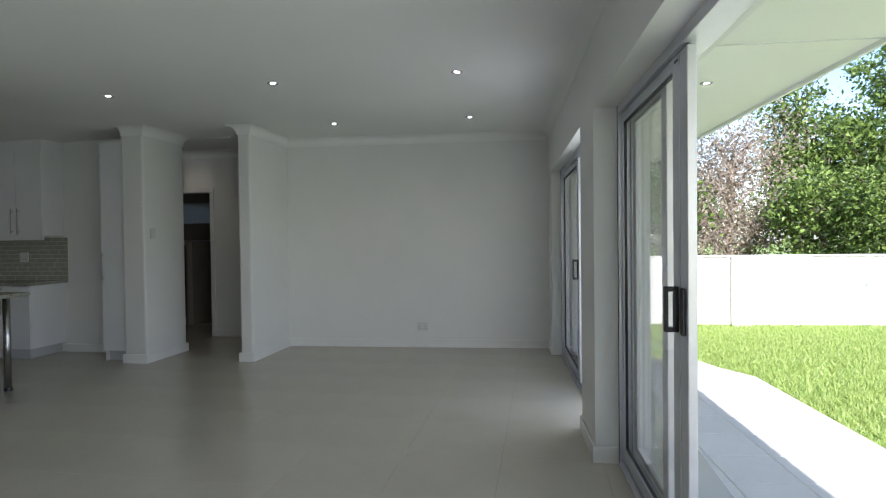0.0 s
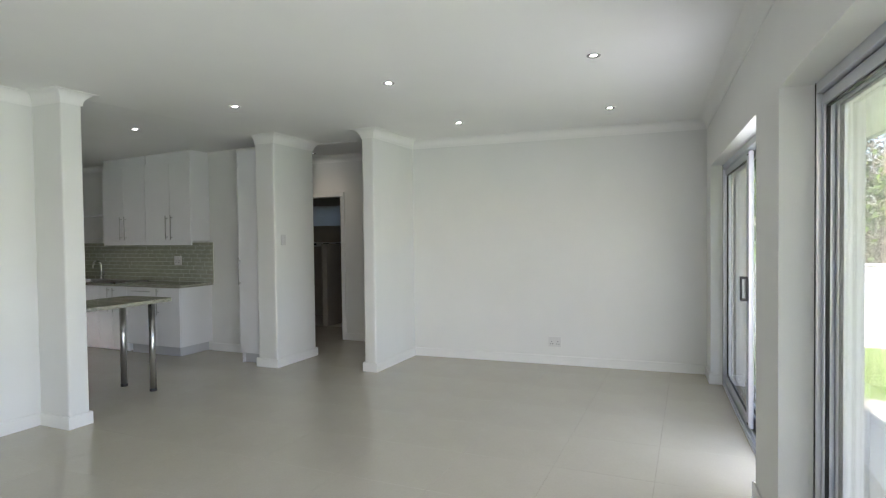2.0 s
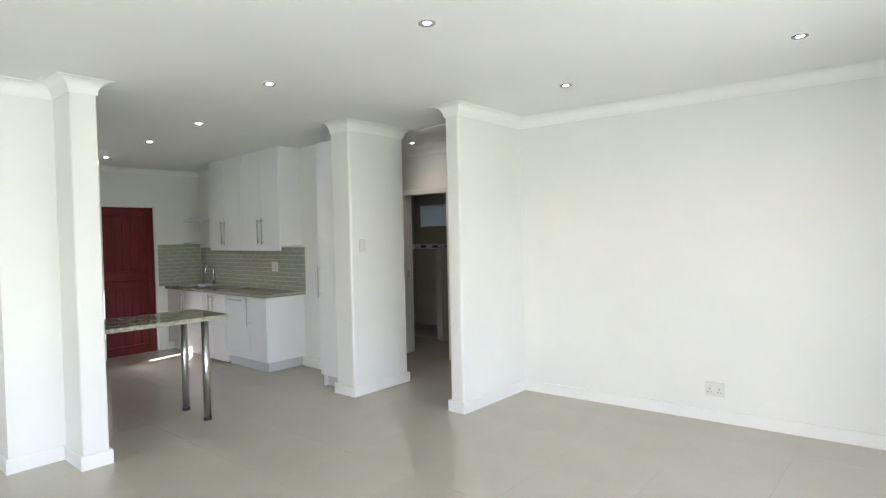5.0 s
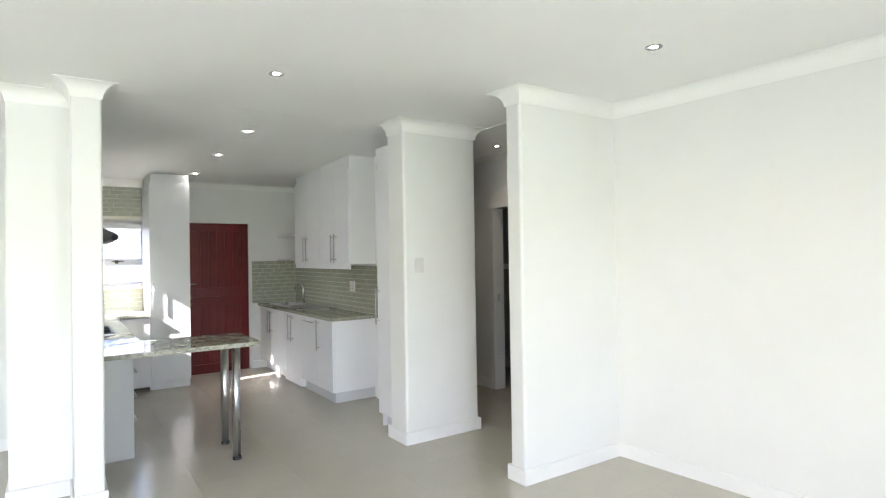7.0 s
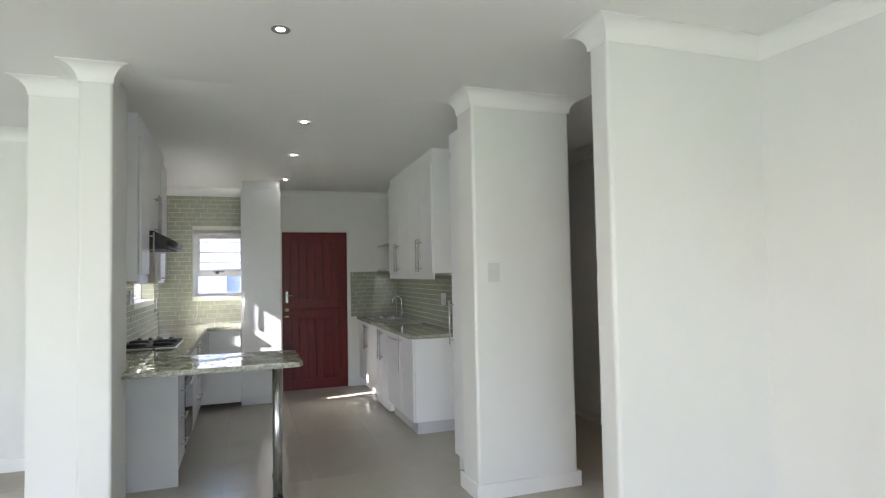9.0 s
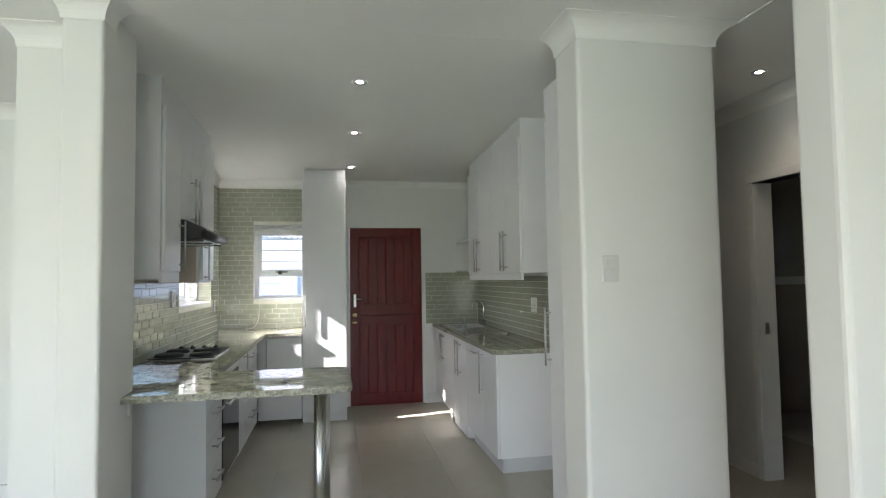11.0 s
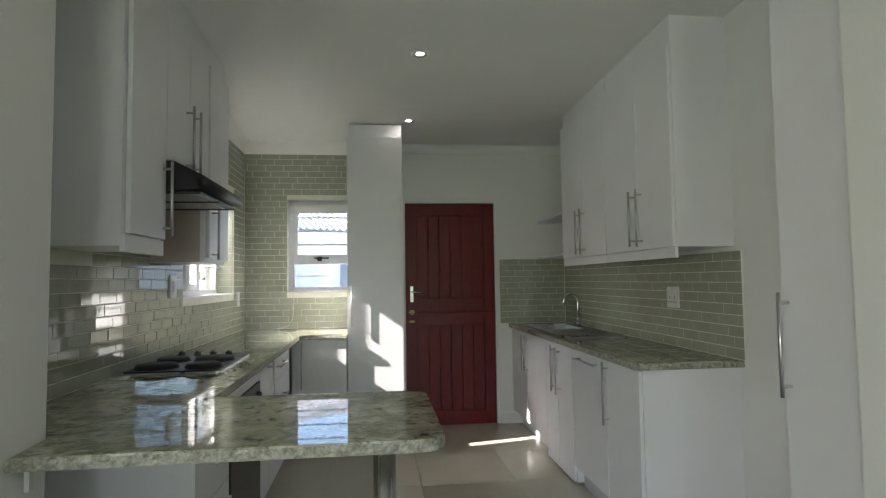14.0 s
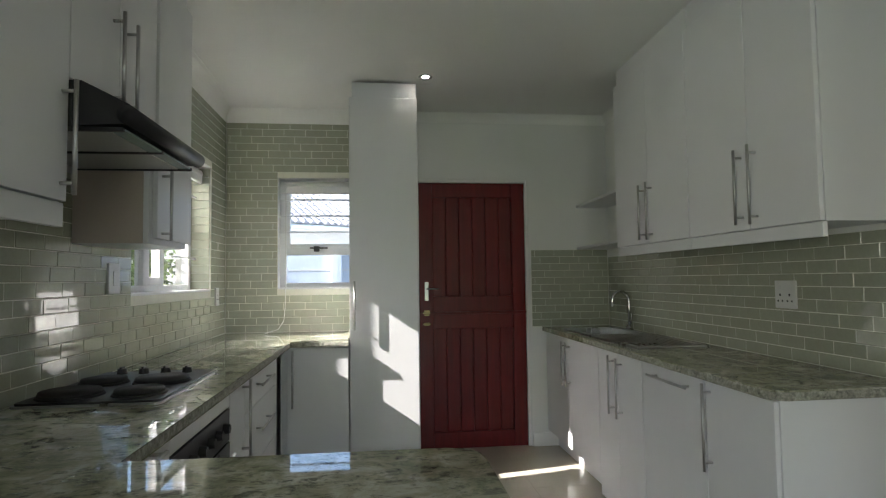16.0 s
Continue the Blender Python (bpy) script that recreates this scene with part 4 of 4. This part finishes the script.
# ---- passage and bathroom ----
bm = box(-5.13, -5.07, 7.585, 7.735, 0.0, 2.02, 0.004)
add_box(bm, -4.36, -4.30, 7.585, 7.735, 0.0, 2.02, 0.004)
add_box(bm, -5.13, -4.30, 7.585, 7.735, 2.02, 2.08, 0.004)
structure("doorway_frame", bm, TRIM, "white painted frame of the bathroom doorway", "door frame")
tagged(part("strike_plate", box(-5.07, -5.068, 7.64, 7.67, 0.98, 1.06), STEEL), "small metal strike plate on the door frame", "strike plate")
for x0, x1, y0, y1 in ((-6.69, -3.2, 9.494, 9.499), (-6.699, -6.694, 7.72, 9.494)):
    tagged(part("tile_border", box(x0, x1, y0, y1, 1.28, 1.36), PLASTIC), "white border strip in the bathroom tiling", "tile border")
for k in range(9):
    tagged(part("border_inlay", box(-6.56 + k * 0.27, -6.44 + k * 0.27, 9.490, 9.493, 1.30, 1.34), BLACK), "dark inlay in the bathroom tile border", "tile border")
blind = thing("louvre_blind", "pale slatted blind on the bathroom window", "blind")
for k in range(9):
    part("slat", prism([(9.505, 1.652 + k * 0.0405), (9.522, 1.696 + k * 0.0405), (9.526, 1.695 + k * 0.0405), (9.509, 1.651 + k * 0.0405)], "x", -6.555, -5.385), BOARD_EDGE, blind)
bath_panel = part("shower_wall", box(-5.35, -5.25, 8.5, 9.49, 0.0, 1.34, 0.004), BATH)
tagged(bath_panel, "low tiled shower wall in the bathroom", "partition")

# ---- outdoors ----
lawn = structure("ground", box(-90, 90, -90, 130, -0.6, -0.09), SOIL, "bright green mown lawn ground", "ground")
patio = structure("patio", prism([(0.65, -4.5), (2.19, -4.5), (2.19, 5.86), (2.09, 6.06), (1.98, 6.25), (1.9, 6.55), (0.65, 6.9)], "z", -0.2, -0.036), GROUT, "pale paved patio beside the house", "patio")
patio.matrix_world = HOUSE
structure("threshold", box(0.36, 0.65, D2[0], D2[1], -0.2, -0.003), GROUT, "pale door threshold", "threshold").matrix_world = HOUSE
structure("threshold", box(0.36, 0.65, D1[0], D1[1], -0.2, -0.003), GROUT, "pale door threshold", "threshold").matrix_world = HOUSE
wall = structure("boundary_wall", box(-2.0, 40, 9.47, 9.67, -0.2, 0.99, 0.01), PLASTER, "white plastered boundary wall behind the lawn", "boundary wall")
wall.matrix_world = HOUSE
part("coping", box(-2.0, 40, 9.44, 9.70, 0.991, 1.015, 0.006), PLASTER, wall)
for x in (3.47, 8.5, 13.5):
    part("wall_pillar", box(x - 0.165, x + 0.165, 9.39, 9.468, -0.2, 0.99, 0.008), PLASTER, wall)
part("fascia", box(1.92, 1.95, -4.0, 8.63, 2.40, 2.66, 0.003), TRIM, wall_east, "white roof fascia board")
part("soffit_joint", box(0.65, 1.92, 3.55, 3.57, 2.4285, 2.4296), BOARD_EDGE, wall_east)


def leaves(name, centres, sizes, mat, parent=None, label="", slim=0.55):
    """Many small bent leaves, each of two triangles, at the given centres."""
    n = len(centres)
    rng = np.random.default_rng(n)
    a = rng.normal(size=(n, 3))
    a /= np.linalg.norm(a, axis=1)[:, None]
    b = np.cross(a, rng.normal(size=(n, 3)))
    b /= np.linalg.norm(b, axis=1)[:, None]
    s = np.asarray(sizes)[:, None]
    c = np.asarray(centres)
    up = np.cross(a, b) * s * 0.18
    verts = np.stack([c - a * s, c + b * s * slim + up, c + a * s, c - b * s * slim + up], 1).reshape(-1, 3)
    me = bpy.data.meshes.new(name)
    me.from_pydata(verts.tolist(), [], [f for i in range(n) for f in ((4 * i, 4 * i + 1, 4 * i + 2), (4 * i, 4 * i + 2, 4 * i + 3))])
    me.materials.append(mat)
    ob = new(name, me)
    if parent is not None:
        ob.parent = parent
    if label:
        tagged(ob, label)
    return ob


def tree(seed, x, y, height, spread, count, mat, label, size=0.07, bare=0.0, low=0.25):
    rng = np.random.default_rng(seed)
    ob = thing("tree", label, "tree", "trees behind the boundary wall", place=(x, y, -0.1))
    top = Vector((rng.normal(0, 0.2), rng.normal(0, 0.2), height * 0.8))
    part("trunk", tube([(0, 0, 0), (top.x * 0.3, top.y * 0.4, height * 0.3), (top.x * 0.8, top.y * 0.7, height * 0.6), tuple(top)], 0.045 * height ** 0.5, 9), BARK if not bare else DRY, ob, smooth=True)
    tips = []
    for k in range(int(16 + 22 * bare)):
        h = height * rng.uniform(low, 0.8)
        ang, out = rng.uniform(0, 2 * math.pi), spread * rng.uniform(0.45, 1.0)
        root = Vector((top.x * h / height, top.y * h / height, h))
        tip = root + Vector((out * math.cos(ang), out * math.sin(ang), height * rng.uniform(0.02, 0.30)))
        mid = root.lerp(tip, 0.5) + Vector(rng.normal(0, 0.12, 3))
        limbs = bmesh.new()
        add_rod(limbs, root, mid, 0.028, 0.018, 6)
        add_rod(limbs, mid, tip, 0.018, 0.006, 6)
        tips += [tuple(tip), tuple(mid), tuple(mid.lerp(tip, 0.5))]
        for _ in range(int(2 + 9 * bare)):
            twig = mid.lerp(tip, rng.uniform(0.2, 1.0))
            end = twig + Vector(rng.normal(0, 0.32, 3))
            add_rod(limbs, twig, end, 0.007, 0.003, 4)
            tips.append(tuple(end))
        part("limb", limbs, BARK if not bare else DRY, ob)
    tips = np.array(tips + [(top.x, top.y, height * 0.95)])
    pick = rng.integers(0, len(tips), count)
    clump = rng.uniform(0.07, 0.30, len(tips))
    centres = tips[pick] + rng.normal(size=(count, 3)) * clump[pick][:, None] * np.array([1, 1, 0.75])
    leaves("crown", centres, rng.uniform(size * 0.6, size * 1.3, count), mat, ob)
    return ob


GREEN = "leafy green tree standing behind the white wall"
DRY_LABEL = "dry brownish shrub of bare twigs behind the wall"
tree(1, 4.2, 13.3, 3.8, 1.15, 9000, DRY_LEAF, DRY_LABEL, 0.035, 1.0, 0.1)
tree(2, 3.3, 13.2, 3.6, 1.2, 7000, DRY_LEAF, DRY_LABEL, 0.035, 1.0, 0.1)
tree(3, 5.9, 14.3, 3.9, 1.2, 9000, LEAF, GREEN, 0.055)
tree(4, 6.9, 13.5, 3.5, 1.2, 9000, LEAF, GREEN, 0.055)
tree(5, 6.2, 15.0, 5.2, 0.8, 2000, LEAF, "thin tall tree with gaps between its branches", 0.06, 0.0, 0.55)
tree(6, 8.3, 14.0, 6.6, 1.7, 11000, LEAF, GREEN, 0.06)
tree(7, 11.2, 14.4, 7.0, 2.2, 12000, LEAF, GREEN, 0.07)
tree(8, 8.3, 13.0, 4.4, 1.2, 9000, LEAF, GREEN, 0.055, 0.0, 0.15)
tree(9, 5.7, 12.3, 2.6, 1.1, 7000, LEAF, GREEN, 0.05, 0.0, 0.1)
tree(10, 6.8, 12.1, 2.4, 1.1, 7000, LEAF, GREEN, 0.05, 0.0, 0.1)
tree(11, 7.9, 12.0, 2.8, 1.1, 7000, LEAF, GREEN, 0.05, 0.0, 0.1)
tree(14, 6.9, 6.0, 5.0, 1.3, 2600, LEAF, "small leafy tree on the lawn that shades the wall", 0.06, 0.0, 0.68)
tree(13, 2.2, 13.6, 4.4, 1.5, 11000, LEAF, GREEN, 0.06)


def hedge():
    """A clipped hedge in the yard behind the kitchen. Its tall end is added to block sun."""
    rng = np.random.default_rng(3)
    ob = thing("hedge", "dark green leafy hedge outside the kitchen, tall end added to block sun", "hedge", place=(0, 0, 0))
    for k in range(14):
        x = -6.72 + k * 0.038
        stems = rod((x, 2.2, -0.1), (x + rng.normal(0, 0.05), 2.2 + rng.normal(0, 0.1), 2.6), 0.02, 0.008, 6)
        part("stem", stems, BARK, ob)
    # tall end, out of view: keeps sun off the window's east pane
    n = 14000
    c = np.stack([rng.uniform(-6.74, -6.18, n) + rng.normal(0, 0.012, n), 2.2 + rng.normal(0, 0.15, n), rng.uniform(0.05, 2.85, n) + rng.normal(0, 0.04, n)], 1)
    low = 15000
    c = np.concatenate([c, np.stack([rng.uniform(-10.35, -7.02, low), 2.2 + rng.normal(0, 0.15, low), rng.uniform(0.05, 2.12, low) + rng.normal(0, 0.04, low)], 1)])
    leaves("foliage", c, rng.uniform(0.025, 0.055, n + low), LEAF, ob)
    for k in range(12):
        part("stem", rod((-10.2 + k * 0.28, 2.2, -0.1), (-10.2 + k * 0.28 + rng.normal(0, 0.08), 2.2 + rng.normal(0, 0.1), 1.9), 0.02, 0.008, 6), BARK, ob)


hedge()


def grass():
    """Short blades over the part of the lawn that lies open to view."""
    rng = np.random.default_rng(5)
    n = 110000
    y = 4.0 + 5.55 * rng.random(n)
    x = 1.85 + 6.5 * rng.random(n)
    keep = ~((x < 2.22) & (y < 5.9 + (2.22 - x) * 2.0))
    x, y = x[keep], y[keep]
    n = len(x)
    h, w, ang = rng.uniform(0.025, 0.06, n), rng.uniform(0.004, 0.008, n), rng.uniform(0, 6.283, n)
    lean = rng.normal(0, 0.025, (n, 2))
    z = np.full(n, -0.092)
    a = np.stack([x - w * np.cos(ang), y - w * np.sin(ang), z], 1)
    b = np.stack([x + w * np.cos(ang), y + w * np.sin(ang), z], 1)
    c = np.stack([x + lean[:, 0], y + lean[:, 1], z + h], 1)
    me = bpy.data.meshes.new("grass")
    me.from_pydata(np.stack([a, b, c], 1).reshape(-1, 3).tolist(), [], [(3 * i, 3 * i + 1, 3 * i + 2) for i in range(n)])
    me.materials.append(BLADE)
    tagged(new("grass", me), "bright green short grass of the lawn", "grass", kind="stuff").matrix_world = HOUSE


grass()

# neighbour's house and yard walls, seen through the kitchen windows
# unseen pale ground, added to bounce sunlight up to the kitchen ceiling
structure("yard", box(-34, -8.39, -12.0, 20.0, -0.3, -0.06), PAVING, "unseen pale concrete ground added to bounce light into the kitchen", "yard")
structure("yard", box(-8.38, -5.95, -6.0, 3.38, -0.3, -0.06), PAVING, "unseen pale concrete ground added to bounce light into the kitchen", "yard")
house = thing("house", "white neighbouring house with a grey tiled roof", "house", place=(-16.35, 3.75, 0.0))
house.rotation_euler = (0, 0, radians(33.2))
part("wall", box(-7.0, -0.55, -5.0, 6.0, -0.2, 2.36), PLASTER, house)
part("soffit", box(-0.55, -0.05, -5.0, 6.0, 2.365, 2.385), PLASTER, house)
part("fascia", box(-0.05, -0.02, -5.2, 6.2, 2.28, 2.44, 0.004), TRIM, house, "white roof fascia board")
part("gutter", box(-0.019, 0.06, -5.2, 6.2, 2.335, 2.41, 0.012), TRIM, house, "white gutter")
SLOPE = radians(27)
roof = part("roof", prism([(-0.05, 2.43), (-4.5, 2.43 + 4.45 * math.tan(SLOPE)), (-4.5, 2.30 + 4.45 * math.tan(SLOPE)), (-0.05, 2.40)], "y", -5.2, 6.2), ROOF_TILE, house)
tile_mesh = prism([(-0.085, 0.0), (-0.065, 0.034), (-0.03, 0.052), (0.01, 0.042), (0.04, 0.014), (0.085, 0.0), (0.085, -0.012), (-0.085, -0.012)], "x", -0.30, 0.0)
roof_data = finish(tile_mesh, "roof_tile", ROOF_TILE)
for row in range(12):
    for col in range(25):
        ob = new("roof_tile", roof_data)
        ob.parent = roof
        ob.matrix_local = pose(0.03 - row * 0.27 * math.cos(SLOPE), -2.1 + col * 0.168, 2.455 + row * 0.27 * math.sin(SLOPE), 0, 27 - 4, 0)
yard_wall = structure("yard_wall", box(-10.6, -10.5, 2.7, 9.5, -0.2, 1.58, 0.01), BLUE_WALL, "pale blue-grey panel wall across the yard", "wall")
for y in (2.75, 4.14, 5.6, 7.1):
    part("wall_post", box(-10.499, -10.46, y - 0.06, y + 0.06, -0.06, 1.60, 0.008), BLUE_WALL, yard_wall)
for z in (0.45, 0.91, 1.37):
    part("panel_joint", box(-10.5, -10.497, 2.82, 9.4, z - 0.008, z + 0.008), BOARD_EDGE, yard_wall)
tagged(part("yard_wall", box(-11.2, -11.0, -6.0, 2.6, -0.2, 2.3, 0.01), PLASTER), "white yard wall outside the kitchen window", "wall")

# ---- tiles ----
tile_cache = {}


def tile_block(w, h, d, c):
    key = (round(w, 3), round(h, 3), round(d, 4), c)
    if key not in tile_cache:
        bm = bmesh.new()
        lo = [bm.verts.new(p) for p in ((0, 0, 0), (w, 0, 0), (w, h, 0), (0, h, 0))]
        mid = [bm.verts.new(p) for p in ((0, 0, d - c), (w, 0, d - c), (w, h, d - c), (0, h, d - c))]
        hi = [bm.verts.new(p) for p in ((c, c, d), (w - c, c, d), (w - c, h - c, d), (c, h - c, d))]
        for a, b in ((lo, mid), (mid, hi)):
            for i in range(4):
                bm.faces.new((a[i], a[(i + 1) % 4], b[(i + 1) % 4], b[i]))
        bm.faces.new(hi)
        tile_cache[key] = bm
    return key


tile_data = {}


def wall_tiles(parent, m, u0, u1, z0, z1, holes, budget):
    """Sage tiles in running bond on a wall face. m carries (along, up, out) to the world; holes (u0, u1, z0, z1) stay free."""
    pw, ph, g = 0.1525, 0.0525, 0.0032
    rows = int(math.ceil((z1 - z0) / ph))
    made, rest = 0, []
    rng = random.Random(7)
    for r in range(rows):
        lo, hi = z0 + r * ph, min(z1, z0 + (r + 1) * ph)
        shift = (0, 0.5, 0.22, 0.72)[r % 4] * pw
        k = u0 - shift
        while k < u1:
            spans = [(max(k, u0), min(k + pw, u1))]
            for h in holes:
                if h[2] < hi - 0.004 and h[3] > lo + 0.004:
                    spans = [s for a, b in spans for s in ((a, min(b, h[0])), (max(a, h[1]), b)) if s[1] - s[0] > 1e-4]
            for a, b in spans:
                if b - a < 0.012 or hi - lo < 0.012:
                    continue
                key = tile_block(b - a - g, hi - lo - g, 0.006, 0.0012)
                if key not in tile_data:
                    tile_data[key] = finish(tile_cache[key].copy(), "tile", SAGE)
                place = m @ Matrix.Translation((a + g / 2, lo + g / 2, 0.0)) @ Euler((rng.gauss(0, 0.004), rng.gauss(0, 0.004), 0)).to_matrix().to_4x4()
                if made < budget:
                    ob = new("tile", tile_data[key])
                    ob.parent = parent
                    ob.matrix_world = place
                    made += 1
                else:
                    rest.append((key, place))
            k += pw
    if rest:
        bm = bmesh.new()
        for key, place in rest:
            tmp = tile_data[key].copy()
            tmp.transform(place)
            bm.from_mesh(tmp)
            bpy.data.meshes.remove(tmp)
        field = part("tile_field", bm, SAGE, parent)
        tagged(field, kind="stuff")


def grout(x0, x1, y0, y1, z0, z1, parent):
    part("grout_bed", box(x0, x1, y0, y1, z0, z1), TILE_GROUT, parent)


TO_SOUTH = Matrix(((-1, 0, 0, 0), (0, 0, -1, KN - 0.002), (0, 1, 0, 0), (0, 0, 0, 1)))
TO_NORTH = Matrix(((1, 0, 0, 0), (0, 0, 1, KS + 0.002), (0, 1, 0, 0), (0, 0, 0, 1)))
TO_EAST = Matrix(((0, 0, 1, WEST + 0.002), (-1, 0, 0, 0), (0, 1, 0, 0), (0, 0, 0, 1)))
grout(WEST + 0.0025, -5.51, KN - 0.0066, KN, 0.884, 1.405, wall_kitchen_north)
wall_tiles(wall_kitchen_north, TO_SOUTH, 5.51, 8.05, 0.886, 1.405, [], 300)
grout(WEST, WEST + 0.0066, 5.765, KN - 0.01, 0.884, 1.462, wall_west)
wall_tiles(wall_west, TO_EAST, -6.368, -5.765, 0.886, 1.462, [], 120)
bed = bmesh.new()
for y0, y1, z0, z1 in ((KS + 0.01, W1[0], 0.884, 2.40), (W1[0], W1[1], 0.884, W1[2]), (W1[0], W1[1], W1[3], 2.40)):
    add_box(bed, WEST, WEST + 0.0066, y0, min(y1, 4.435), z0, z1)
part("grout_bed", bed, TILE_GROUT, wall_west)
wall_tiles(wall_west, TO_EAST, -4.435, -(KS + 0.009), 0.886, 2.40, [(-W1[1], -W1[0], W1[2], W1[3])], 160)
bed = bmesh.new()
for x0, x1, z0, z1 in ((WEST, W2[0], 0.884, 2.40), (W2[0], W2[1], 0.884, W2[2]), (W2[0], W2[1], W2[3], 2.40), (W2[1], -6.40, 0.884, 2.40), (-6.40, -5.425, 0.884, 1.64), (-5.425, -4.632, 0.884, 1.42)):
    add_box(bed, x0, x1, KS, KS + 0.0066, z0, z1)
part("grout_bed", bed, TILE_GROUT, wall_kitchen_south)
wall_tiles(wall_kitchen_south, TO_NORTH, WEST + 0.009, -4.635, 0.886, 2.40, [(*W2,), (-6.40, -5.425, 1.62, 3.0), (-5.426, -5.06, 1.395, 3.0), (-5.06, -4.5, 1.42, 3.0)], 300)
# the far reveal of that window is tiled too
for r in range(15):
    key = tile_block(0.115, 0.0503, 0.006, 0.0012)
    if key not in tile_data:
        tile_data[key] = finish(tile_cache[key].copy(), "tile", SAGE)
    ob = new("tile", tile_data[key])
    ob.parent = wall_kitchen_south
    ob.matrix_world = Matrix(((0, 0, 1, W2[0] + 0.001), (1, 0, 0, KS - 0.117), (0, 1, 0, 1.204 + r * 0.0525), (0, 0, 0, 1)))

floor_tile = tile_block(0.599, 0.599, 0.006, 0.0002)
floor_data = finish(tile_cache[floor_tile].copy(), "floor_tile", FLOOR)
for i in range(-15, 3):
    for j in range(-13, 7):
        x, y = -0.03 + i * 0.6, 4.33 + j * 0.6
        if (x < -6.0 and y + 0.6 < 3.5) or x > 0.9 or y < -3.6 or (x > 0.0 and y > 5.0) or x < -8.7 or (y > 7.0 and x > -3.1):
            continue
        ob = new("floor_tile", floor_data)
        ob.parent = floor
        ob.location = (x + 0.0005, y + 0.0005, -0.006)
patio_tile = tile_block(0.378, 0.396, 0.03, 0.003)
patio_data = finish(tile_cache[patio_tile].copy(), "paving_tile", PAVING)
for i in range(4):
    for j in range(-9, 6):
        x, y = 0.655 + i * 0.3815, 4.18 + j * 0.4
        if (i == 3 and y > 5.45) or (i == 2 and y > 6.1):
            continue
        ob = new("paving_tile", patio_data)
        ob.parent = patio
        ob.location = (x, y, -0.062)
for bm in tile_cache.values():
    bm.free()
